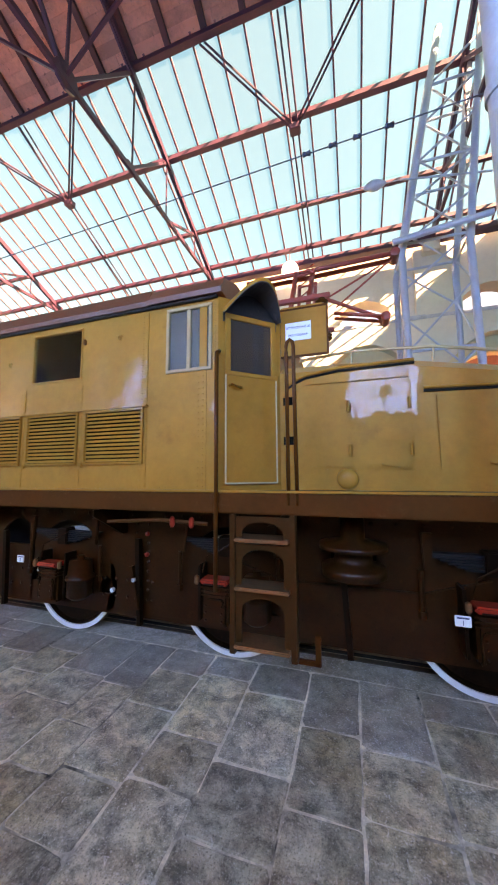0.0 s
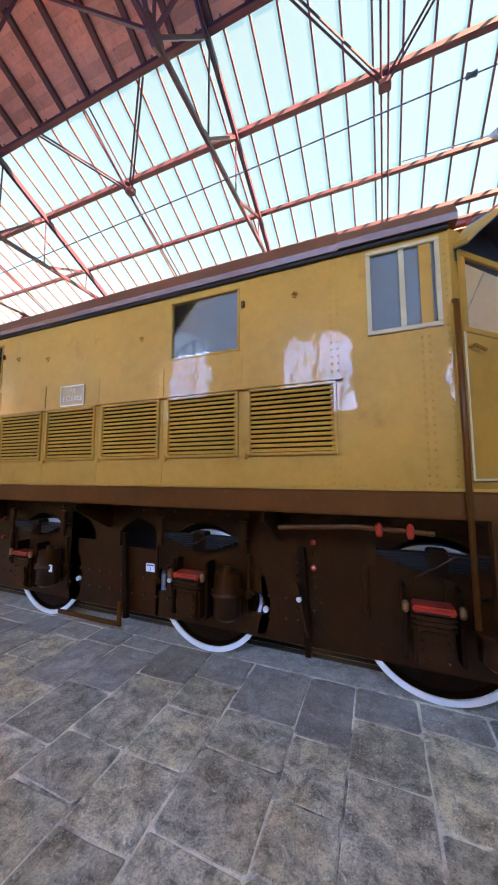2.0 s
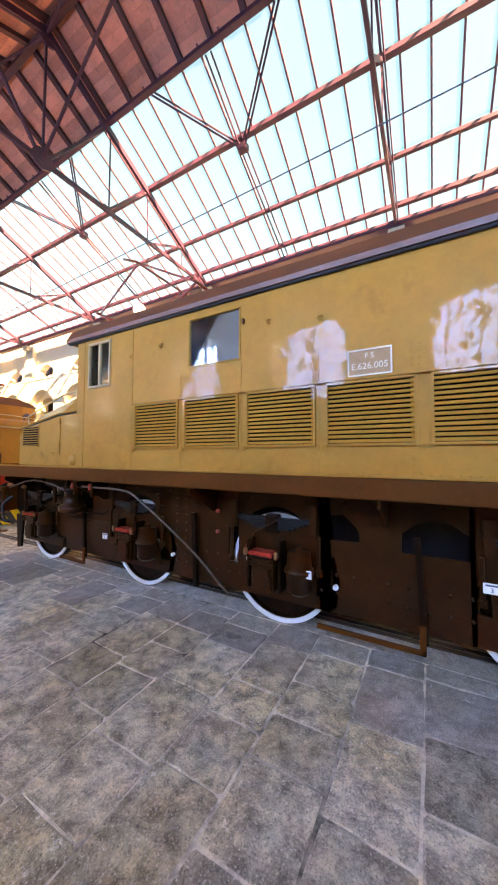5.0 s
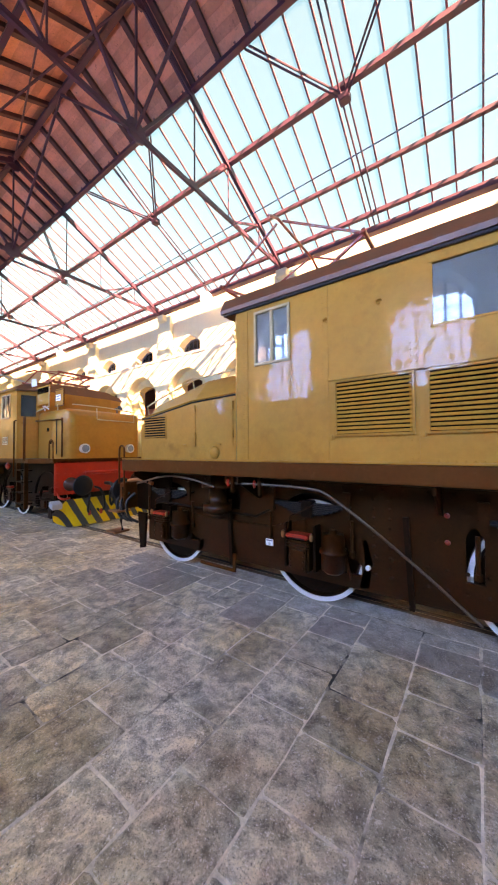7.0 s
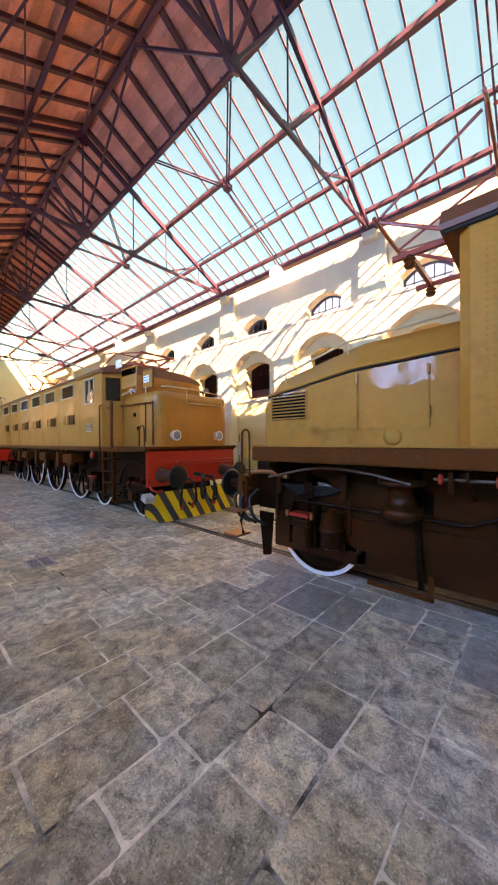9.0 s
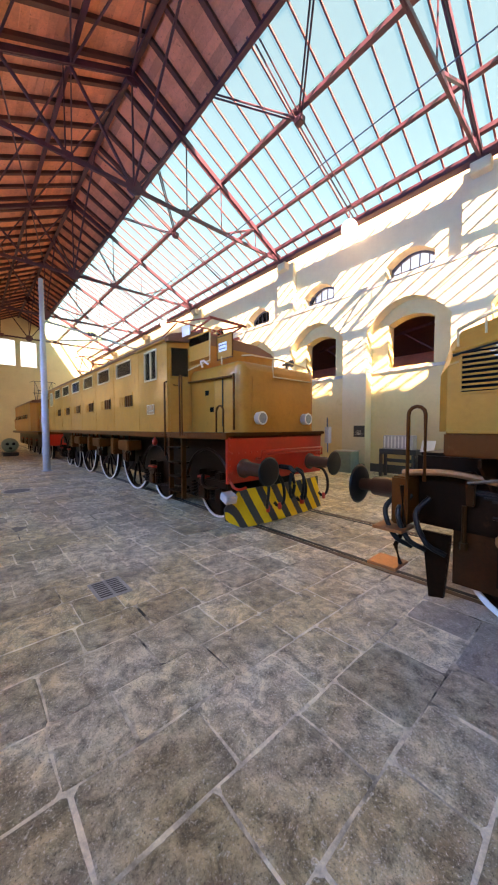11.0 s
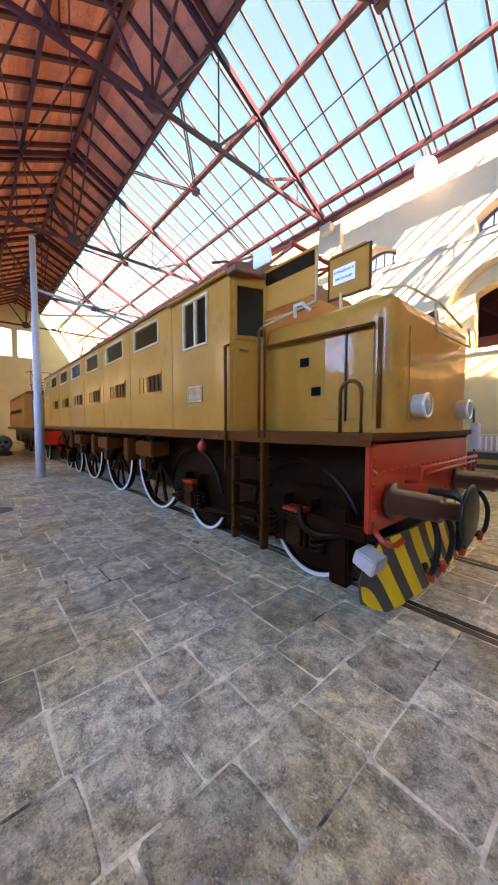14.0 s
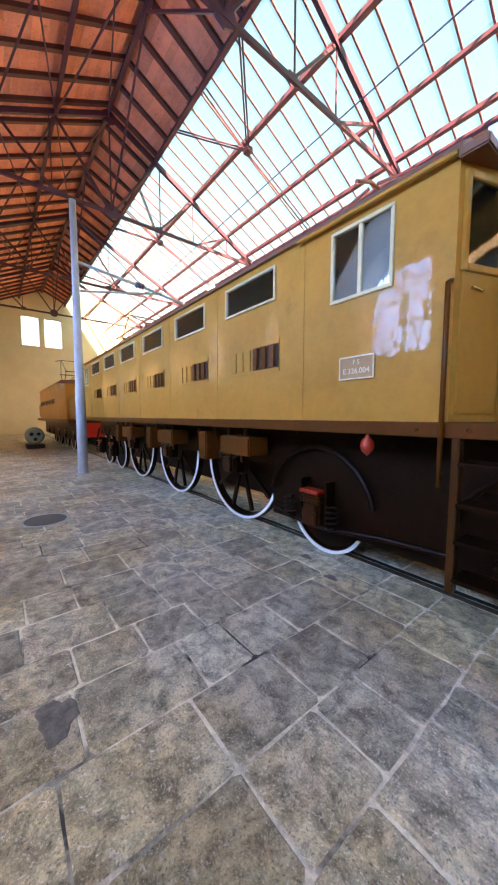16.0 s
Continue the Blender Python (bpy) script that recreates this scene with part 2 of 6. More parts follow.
milk.inputs[0].default_value = (0.9, 0.93, 0.93, 1)
thru = pt.nodes.new("ShaderNodeBsdfTransparent")
thru.inputs[0].default_value = (0.56, 0.90, 0.88, 1)
both = pt.nodes.new("ShaderNodeMixShader")
both.inputs[0].default_value = 0.015
pt.links.new(thru.outputs[0], both.inputs[1])
pt.links.new(milk.outputs[0], both.inputs[2])
pt.links.new(both.outputs[0], pt.nodes["Material Output"].inputs[0])
CLEAR = glass_material("window_glass", (0.9, 0.95, 0.97))
CABGLASS = glass_material("cab_glass", (0.8, 0.84, 0.84))
LENS = material("lamp_glass", (0.22, 0.25, 0.25), 0.12, vary=0.15, scale=20, bump=0.3, bump_scale=60, coat=1.0)
# near-black colour standing for the shade inside louvres and step holes
RECESS_SHADE = material("recess_shade_black", (0.006, 0.005, 0.004), 0.9, vary=0.2, bump=0.05, spec=0.05)


# ---- mesh helpers ----
def mesh_of(bm, name):
    me = bpy.data.meshes.new(name)
    bm.normal_update()
    bm.to_mesh(me)
    bm.free()
    return me


def smooth(ob, on=True):
    for p in ob.data.polygons:
        p.use_smooth = on
    return ob


def thing(name, x, y, z, label, category, group="", kind=""):
    ob = new(name)
    ob.empty_display_size = 0.2
    ob.location = (x, y, z)
    return tagged(ob, label, category, group, kind)


def part(name, bm, mat, parent=None, label="", round_=False):
    """Links a bmesh, made in world metres, as one mesh under a thing or a part."""
    ob = new(name, mesh_of(bm, name) if isinstance(bm, bmesh.types.BMesh) else bm)
    if not ob.data.materials:
        ob.data.materials.append(mat)
    if parent is not None:
        ob.parent = parent
        if parent.type == "EMPTY":
            ob.matrix_parent_inverse = Matrix.Translation(-parent.location)
    if label:
        ob["label"] = label
    if round_:
        for p in ob.data.polygons:
            p.use_smooth = len(p.vertices) == 4
    return ob


def structure(name, bm, mat, label, category, kind="structure"):
    return tagged(part(name, bm, mat), label, category, "", kind)


def box(x0, x1, y0, y1, z0, z1, bevel=0.0, bm=None):
    b = bmesh.new()
    bmesh.ops.create_cube(b, size=1)
    for v in b.verts:
        v.co = Vector((x0 + (v.co.x + 0.5) * (x1 - x0), y0 + (v.co.y + 0.5) * (y1 - y0), z0 + (v.co.z + 0.5) * (z1 - z0)))
    if bevel:
        bmesh.ops.bevel(b, geom=b.edges[:], offset=bevel, segments=2, affect="EDGES", clamp_overlap=True)
    return merge(bm, b)


def merge(bm, b):
    if bm is None:
        return b
    me = bpy.data.meshes.new("tmp")
    b.to_mesh(me)
    b.free()
    bm.from_mesh(me)
    bpy.data.meshes.remove(me)
    return bm


def axes(p, q):
    d = Vector(q) - Vector(p)
    return Matrix.Translation(p) @ d.to_track_quat("Z", "Y").to_matrix().to_4x4(), d.length


def bar(p, q, w, h, bm=None):
    """A square-section member from p to q."""
    m, n = axes(p, q)
    b = bmesh.new()
    bmesh.ops.create_cube(b, size=1)
    for v in b.verts:
        v.co = m @ Vector((v.co.x * w, v.co.y * h, (v.co.z + 0.5) * n))
    return merge(bm, b)


def tube(points, r, bm=None, seg=10):
    """A round rod through points, with its ends closed."""
    bm = bm or bmesh.new()
    pts = [Vector(p) for p in points]
    rings = []
    for i, p in enumerate(pts):
        d = (pts[min(i + 1, len(pts) - 1)] - pts[max(i - 1, 0)]).normalized()
        q = d.to_track_quat("Z", "Y")
        rings.append([bm.verts.new(p + q @ Vector((r * math.cos(a * 2 * math.pi / seg), r * math.sin(a * 2 * math.pi / seg), 0))) for a in range(seg)])
    for a, b in zip(rings, rings[1:]):
        for i in range(seg):
            bm.faces.new((a[i], a[(i + 1) % seg], b[(i + 1) % seg], b[i]))
    bm.faces.new(rings[0][::-1])
    bm.faces.new(rings[-1])
    return bm


def arc(c, r, a0, a1, n, plane="xz"):
    out = []
    for i in range(n + 1):
        a = radians(a0 + (a1 - a0) * i / n)
        u, w = r * math.cos(a), r * math.sin(a)
        out.append((c[0] + u, c[1], c[2] + w) if plane == "xz" else (c[0] + u, c[1] + w, c[2]) if plane == "xy" else (c[0], c[1] + u, c[2] + w))
    return out


def bend(points, n=5):
    """A smooth curve through points, for hoses and cables."""
    p = [Vector(q) for q in points]
    p = [p[0] * 2 - p[1]] + p + [p[-1] * 2 - p[-2]]
    out = []
    for a, b, c, d in zip(p, p[1:], p[2:], p[3:]):
        for k in range(n):
            t = k / n
            out.append(0.5 * (2 * b + (c - a) * t + (2 * a - 5 * b + 4 * c - d) * t * t + (3 * b - a - 3 * c + d) * t ** 3))
    return out + [p[-2]]


def lathe(profile, centre, axis="y", seg=32, bm=None):
    """Turns a profile of (distance along the axis, radius) about an axis through centre."""
    bm = bm or bmesh.new()
    rings = []
    for s, r in profile:
        ring = []
        for i in range(seg):
            a = i * 2 * math.pi / seg
            u, w = r * math.cos(a), r * math.sin(a)
            p = {"x": (s, u, w), "y": (u, s, w), "z": (u, w, s)}[axis]
            ring.append(bm.verts.new(Vector(centre) + Vector(p)))
        rings.append(ring)
    for a, b in zip(rings, rings[1:]):
        for i in range(seg):
            bm.faces.new((a[i], a[(i + 1) % seg], b[(i + 1) % seg], b[i]))
    if profile[0][1] > 1e-6 and profile[0] != profile[-1]:
        bm.faces.new(rings[0][::-1])
        bm.faces.new(rings[-1])
    bmesh.ops.recalc_face_normals(bm, faces=bm.faces[:])
    return bm


def prism(outline, a0, a1, axis="y", bevel=0.0, bm=None):
    """A closed outline pushed along an axis. Outline coordinates: (x, z) along y, (y, z) along x, (x, y) along z."""
    b = bmesh.new()
    def at(u, w, s):
        return {"y": (u, s, w), "x": (s, u, w), "z": (u, w, s)}[axis]
    lo = [b.verts.new(at(u, w, a0)) for u, w in outline]
    hi = [b.verts.new(at(u, w, a1)) for u, w in outline]
    n = len(outline)
    b.faces.new(lo)
    b.faces.new(hi[::-1])
    for i in range(n):
        b.faces.new((lo[i], hi[i], hi[(i + 1) % n], lo[(i + 1) % n]))
    bmesh.ops.recalc_face_normals(b, faces=b.faces[:])
    if bevel:
        bmesh.ops.bevel(b, geom=b.edges[:], offset=bevel, segments=2, affect="EDGES", clamp_overlap=True)
    return merge(bm, b)


def frame_of(x0, x1, z0, z1, y0, y1, w, bevel=0.004):
    """A rectangular frame in a plane across y, of bar width w."""
    bm = box(x0, x1, y0, y1, z0, z0 + w, bevel)
    box(x0, x1, y0, y1, z1 - w, z1, bevel, bm)
    box(x0, x0 + w, y0, y1, z0 + w, z1 - w, bevel, bm)
    return box(x1 - w, x1, y0, y1, z0 + w, z1 - w, bevel, bm)


def arch_wall(u0, u1, z0, z1, f0, f1, holes, axis="x", n=14):
    """A wall with arched openings that go through it. holes: (centre, half width, sill, spring, crown). Runs along axis."""
    verts, faces, index = [], [], {}

    def v(u, f, z):
        p = (u, f, z) if axis == "x" else (f, u, z)
        k = tuple(round(c, 4) for c in p)
        if k not in index:
            index[k] = len(verts)
            verts.append(p)
        return index[k]

    def quad(*c):
        ids = [v(*p) for p in c]
        if len(set(ids)) > 2:
            faces.append(list(dict.fromkeys(ids)))

    def slab(a, b, za0, za1, zb0, zb1):
        for f in (f0, f1):
            quad((a, f, za0), (b, f, zb0), (b, f, zb1), (a, f, za1))

    at = u0
    for c, hw, sill, spring, crown in sorted(holes):
        slab(at, c - hw, z0, z1, z0, z1)
        us = [c - hw * math.cos(math.pi * i / n) for i in range(n + 1)]
        hs = [spring + (crown - spring) * (1 - ((u - c) / hw) ** 2) for u in us]
        for a, b, ha, hb in zip(us, us[1:], hs, hs[1:]):
            slab(a, b, ha, z1, hb, z1)
            quad((a, f0, ha), (a, f1, ha), (b, f1, hb), (b, f0, hb))
            if sill > z0 + 1e-3:
                slab(a, b, z0, sill, z0, sill)
                quad((a, f0, sill), (b, f0, sill), (b, f1, sill), (a, f1, sill))
        for u in (c - hw, c + hw):
            quad((u, f0, sill), (u, f1, sill), (u, f1, spring), (u, f0, spring))
        at = c + hw
    slab(at, u1, z0, z1, z0, z1)
    quad((u0, f0, z1), (u1, f0, z1), (u1, f1, z1), (u0, f1, z1))
    quad((u0, f0, z0), (u0, f0, z1), (u0, f1, z1), (u0, f1, z0))
    quad((u1, f0, z0), (u1, f0, z1), (u1, f1, z1), (u1, f1, z0))
    me = bpy.data.meshes.new("wall")
    me.from_pydata(verts, [], faces)
    bm = bmesh.new()
    bm.from_mesh(me)
    bpy.data.meshes.remove(me)
    bmesh.ops.recalc_face_normals(bm, faces=bm.faces[:])
    return bm


def lettering(text, parent, mat, x, y, z, size, turn, name="lettering", depth=0.002):
    cu = bpy.data.curves.new(name, "FONT")
    cu.body = text
    cu.size = size
    cu.align_x, cu.align_y = "CENTER", "CENTER"
    cu.extrude = depth
    tmp = new("tmp_text", cu)
    me = bpy.data.meshes.new_from_object(tmp.evaluated_get(bpy.context.evaluated_depsgraph_get()))
    bpy.data.objects.remove(tmp)
    bpy.data.curves.remove(cu)
    me.transform(pose(x, y, z, 90, 0, turn))
    me.materials.clear()
    me.materials.append(mat)
    return part(name, me, mat, parent)


# ---- the hall ----
X0, X1 = -50.0, 9.0          # end walls
YS, YN = -6.8, 7.6           # side walls
RIDGE_Y, RIDGE_Z, PITCH = 0.4, 13.05, 0.5
BAY = 7.7
TRUSSES = [3.1 - BAY * k for k in range(7)]
CENTRES = [-14.42 + 3.85 * k for k in range(-9, 6)]


def roof_z(y):
    return RIDGE_Z - PITCH * abs(y - RIDGE_Y)


# ground under the paving
structure("floor", box(X0 - 0.5, X1 + 0.5, YS - 0.5, 8.5, -0.25, -0.0055), MORTAR, "pale and dark mortar bed between stone slabs", "floor")

wl = structure("wall_north_lower", arch_wall(X0, X1, 0, 6.95, 7.6, 8.05, [(c, 1.42, 0, 5.35, 6.25) for c in CENTRES]), PLASTER, "cream plaster arcade with tall arched niches", "wall")
structure("wall_north_niche", arch_wall(X0, X1, 0, 6.95, 8.054, 8.5, [(c, 0.79, 3.95, 5.5, 5.74) for c in CENTRES]), PLASTER_LOW, "yellow plaster niche wall with arched openings", "wall")
structure("wall_north_upper", arch_wall(X0, X1, 6.954, 9.75, 7.85, 8.5, [(c, 0.82, 7.0, 7.58, 7.96) for c in CENTRES]), PLASTER, "cream plaster clerestory wall with low arched windows", "wall")
ledge = bmesh.new()
for i in range(int((X1 - X0) / 0.35)):
    a = X0 + i * 0.35
    box(a, a + 0.35, 7.57 + random.uniform(-0.02, 0.02), 7.85, 6.9, 7.02 + random.uniform(-0.03, 0.03), 0, ledge)
structure("trim_ledge", ledge, GREYSTONE, "rough grey stone ledge along the wall", "ledge")
skirt = bmesh.new()
for c in CENTRES[:-1]:
    box(c + 1.42, c + 2.43, 7.575, 7.6, 0, 0.32, 0.004, skirt)
    box(c - 1.42, c + 1.42, 8.02, 8.052, 0, 0.32, 0.004, skirt)
structure("baseboard", skirt, CHARCOAL, "dark grey painted wall base", "baseboard")
sills = bmesh.new()
for c in CENTRES:
    box(c - 1.42, c + 1.42, 7.98, 8.06, 3.8, 3.9, 0.01, sills)
structure("trim_sill", sills, GREYSTONE, "grey stone sills across the niches", "sill")
pil = bmesh.new()
for x in TRUSSES:
    box(x - 0.5, x + 0.5, 7.6, 7.86, 7.0, 9.35, 0.02, pil)
    box(x - 0.25, x + 0.25, 7.3, 7.65, 9.05, 9.4, 0.02, pil)
structure("trim_pilaster", pil, PLASTER, "cream plaster wall piers under the roof trusses", "pilaster")

# clerestory windows, each with bars and panes
for c in CENTRES[:13]:
    w = thing("window_1", c, 8.3, 7.0, "low arched clerestory window with dark steel bars", "window", "clerestory windows", "structure")
    fr = arch_wall(c - 0.8, c + 0.8, 7.0, 8.02, 8.28, 8.34, [(c, 0.74, 7.05, 7.52, 7.9)])
    part("window_frame", fr, BARS, w)
    for i in range(1, 5):
        x = c - 0.8 + 0.32 * i
        part("glazing_bar", bar((x, 8.31, 7.03), (x + 0.02, 8.31, 7.9), 0.03, 0.03), BARS, w)
    part("glazing_bar", bar((c - 0.78, 8.31, 7.4), (c + 0.78, 8.31, 7.4), 0.03, 0.03), BARS, w)
    p = part("pane", box(c - 0.78, c + 0.78, 8.325, 8.331, 7.03, 7.95), CLEAR, w)
    p.visible_shadow = False

# the next shed, seen through the niche openings
structure("neighbour_floor", box(X0, X1, 8.5, 16, -0.2, 0), GREYSTONE, "grey floor of the next shed", "floor")
structure("neighbour_wall", box(X0, X1, 16, 16.3, 0, 6.2), PLANK, "dark red boarded wall of the next shed", "wall")
structure("neighbour_roof", prism([(8.5, 6.6), (16.3, 6.0), (16.3, 6.15), (8.5, 6.75)], X0, X1, "x"), JOIST, "dark red roof of the next shed", "roof")
for i, c in enumerate(CENTRES[4:11]):
    b = bar((c - 1.6, 10.2, 3.9), (c + 1.6, 10.2, 3.9), 0.12, 0.16)
    bar((c - 1.4, 10.2, 5.9), (c + 1.2, 10.2, 4.0), 0.05, 0.05, b)
    bar((c - 1.6, 10.2, 5.7), (c + 1.6, 10.2, 6.1), 0.08, 0.1, b)
    tagged(part("neighbour_truss", b, TRUSS), "red steel roof brace in the next shed", "roof truss", "", "structure")

# south wall behind the walk, with tall arched windows
SWIN = [(SW0 + SWD * k) for k in range(-12, 4)]
structure("wall_south", arch_wall(X0, X1, 0, 9.75, YS, YS - 0.85, [(c, SWH, SWZ0, SWZ1, SWZ2) for c in SWIN]), PLASTER, "cream plaster side wall with tall arched windows", "wall")
for c in SWIN:
    w = thing("window_2", c, YS - 0.7, SWZ0, "tall arched window with a fine grid of steel bars", "window", "tall side windows", "structure")
    part("window_frame", arch_wall(c - SWH, c + SWH, SWZ0, SWZ2 + 0.02, YS - 0.72, YS - 0.66, [(c, SWH - 0.06, SWZ0 + 0.06, SWZ1, SWZ2 - 0.06)]), BARS, w)
    b = bmesh.new()
    for i in range(1, 6):
        x = c - SWH + 2 * SWH * i / 6
        bar((x, YS - 0.69, SWZ0), (x, YS - 0.69, SWZ1 + (SWZ2 - SWZ1) * (1 - ((x - c) / SWH) ** 2)), 0.12 if i == 3 else 0.06, 0.03, b)
    z = SWZ0 + 0.4
    while z < SWZ1 + 0.1:
        bar((c - SWH, YS - 0.69, z), (c + SWH, YS - 0.69, z), 0.06, 0.03, b)
        z += 0.4
    part("glazing_bars", b, BARS, w)
    p = part("pane", box(c - SWH, c + SWH, YS - 0.71, YS - 0.704, SWZ0, SWZ2), CLEAR, w)
    p.visible_shadow = False

# end walls
structure("wall_west", arch_wall(YS - 0.5, 8.5, 0, 13.4, X0, X0 - 0.5, [(-0.6, 0.68, 8.1, 10.7, 10.76), (1.2, 0.72, 8.1, 10.7, 10.76)], axis="y"), PLASTER, "pale cream gable wall with two high windows", "wall")
for c, h in ((-0.6, 0.68), (1.2, 0.72)):
    p = structure("window_3", box(X0 - 0.3, X0 - 0.29, c - h, c + h, 8.1, 10.76), CLEAR, "bright high gable window", "window")
    p.visible_shadow = False
structure("wall_east", box(X1, X1 + 0.4, YS - 0.5, 8.5, 0, 13.4), PLASTER, "cream plaster end wall", "wall")

# roof: boarded slopes, each board an island of one ceiling
GLASS_TOP = 2.25
ceil = bmesh.new()


def slope_board(bm, xa, xb, ya, yb, drop=0.0, thick=0.03):
    za, zb = roof_z(ya) + 0.16 - drop, roof_z(yb) + 0.16 - drop
    v = [bm.verts.new(p) for p in ((xa, ya, za), (xb, ya, za), (xb, yb, zb), (xa, yb, zb), (xa, ya, za + thick), (xb, ya, za + thick), (xb, yb, zb + thick), (xa, yb, zb + thick))]
    for f in ((3, 2, 1, 0), (4, 5, 6, 7), (0, 1, 5, 4), (1, 2, 6, 5), (2, 3, 7, 6), (3, 0, 4, 7)):
        bm.faces.new([v[i] for i in f])


def boards(bm, ya, yb):
    y = ya
    while y < yb - 0.01:
        y2 = min(y + 0.2, yb)
        x = X0 - random.uniform(0, 2)
        while x < X1 + 0.3:
            x2 = x + random.uniform(2.6, 4.2)
            slope_board(bm, x, min(x2, X1 + 0.3) - 0.004, y + 0.002, y2 - 0.002, random.uniform(0, 0.006))
            x = x2
        y = y2


boards(ceil, RIDGE_Y, GLASS_TOP)
# beyond the south wall: an added, unseen eave blocking sun from its windows
boards(ceil, -9.0, RIDGE_Y)
structure("ceiling", ceil, PLANK, "red-brown boarded roof underside", "ceiling")
ceil_joists = thing("roof_joists", X0, RIDGE_Y, RIDGE_Z, "dark red roof joists under the boards", "joists", "", "structure")
jm = mesh_of(bar((0, RIDGE_Y, roof_z(RIDGE_Y) + 0.09), (0, -7.2, roof_z(-7.2) + 0.09), 0.14, 0.12), "joist")
js = mesh_of(bar((0, RIDGE_Y, roof_z(RIDGE_Y) + 0.09), (0, GLASS_TOP - 0.02, roof_z(GLASS_TOP) + 0.09), 0.14, 0.12), "joist")
x = X0 + 0.4
while x < X1:
    for me in (jm, js):
        part("joist", me, JOIST, ceil_joists).location.x = x
    x += 0.96
ragged = bmesh.new()
x = X0
while x < X1:
    w = 0.22
    e = random.uniform(0.02, 0.12)
    slope_board(ragged, x, x + w - 0.02, GLASS_TOP - 0.02, GLASS_TOP + e, -0.05, 0.02)
    x += w
structure("trim_tile_edge", ragged, JOIST, "ragged edge of roof tiles above the glazing", "tile edge")

# purlins along the hall
for y, s in ((6.9, 0.12), (5.75, 0.1), (3.9, 0.13), (2.2, 0.12), (0.4, 0.12), (-1.35, 0.1), (-3.1, 0.12), (-4.9, 0.1)):
    z = roof_z(y) - 0.02
    tagged(part("purlin", bar((X0, y, z), (X1, y, z), s * 1.2, s), TRUSS), "oxide-red steel roof purlin", "purlin", "purlins", "structure")
tagged(part("eaves_beam", box(X0, X1, 7.2, 7.5, 9.36, 9.56, 0.01), TRUSS), "oxide-red eaves beam and gutter", "beam", "", "structure")

# trusses
for k, x in enumerate(TRUSSES):
    tr = thing("roof_truss", x, RIDGE_Y, 9.45, "oxide-red riveted steel roof truss", "roof truss", "roof trusses", "structure")
    tr["kind"] = "structure"
    for s in (1, -1):
        def at(dy, z=None, s=s):
            y = RIDGE_Y + s * dy
            return (x, y, roof_z(y) - 0.15 if z is None else z)
        b = bar(at(0), at(7.0), 0.05, 0.17)
        bar(Vector(at(0)) + Vector((0.07, 0, 0)), Vector(at(7.0)) + Vector((0.07, 0, 0)), 0.03, 0.17, b)
        part("rafter", b, TRUSS, tr)
        part("tie", bar(at(0, 9.42), at(7.1, 9.42), 0.08, 0.12), TRUSS, tr)
        for p, q, w in ((at(1.9, 9.45), at(3.45), 0.07), (at(3.7, 9.45), at(5.3), 0.07), (at(0.05, 9.45), at(1.8), 0.07),
                        (at(1.95, 9.45), at(1.95), 0.035), (at(3.5, 9.45), at(3.48), 0.03), (at(5.3, 9.45), at(5.3), 0.03)):
            part("strut", bar(p, q, w, w), TRUSS, tr)
        for p in (at(1.9, 9.45), at(3.45), at(5.3)):
            part("gusset_plate", box(p[0] - 0.03, p[0] + 0.03, p[1] - 0.15, p[1] + 0.15, p[2] - 0.12, p[2] + 0.12, 0.02), TRUSS, tr)
        part("gusset_plate", box(x - 0.03, x + 0.03, RIDGE_Y + s * 6.6 - 0.3, RIDGE_Y + s * 6.6 + 0.3, 9.42, 9.72, 0.03), TRUSS, tr)
    part("strut", bar((x, RIDGE_Y, 9.45), (x, RIDGE_Y, 12.85), 0.05, 0.05), TRUSS, tr)
    part("gusset_plate", lathe([(-0.03, 0.28), (0.03, 0.28)], (x, RIDGE_Y, 9.48), "x", 8), TRUSS, tr)
    part("gusset_plate", lathe([(-0.03, 0.25), (0.03, 0.25)], (x, RIDGE_Y, 12.82), "x", 8), TRUSS, tr)

# braces half way along each bay, fanning from the middle purlin
for x in TRUSSES[:-1]:
    h = x - BAY / 2
    br = thing("roof_brace", h, 3.9, roof_z(3.9), "dark red fan of roof braces between two trusses", "roof brace", "roof braces", "structure")
    hub = Vector((h, 4.0, roof_z(4.0) - 0.2))
    for sx in (-1, 1):
        b = bmesh.new()
        for o in (-0.06, 0.06):
            tube([hub + Vector((o, 0, 0)), (h + sx * 1.9 + o, GLASS_TOP, roof_z(GLASS_TOP) - 0.1)], 0.028, b, 6)
        part("brace", b, TRUSS, br)
        b = bmesh.new()
        tube([(h + sx * 0.08, 7.3, roof_z(7.3) - 0.05), hub + Vector((sx * 0.08, 0, 0)), (h + sx * 0.08, GLASS_TOP, roof_z(GLASS_TOP) - 0.12)], 0.025, b, 6)
        part("rafter_rod", b, TRUSS, br)
    part("hub_plate", box(h - 0.14, h + 0.14, 3.88, 4.12, hub.z - 0.1, hub.z + 0.1, 0.02), TRUSS, br)

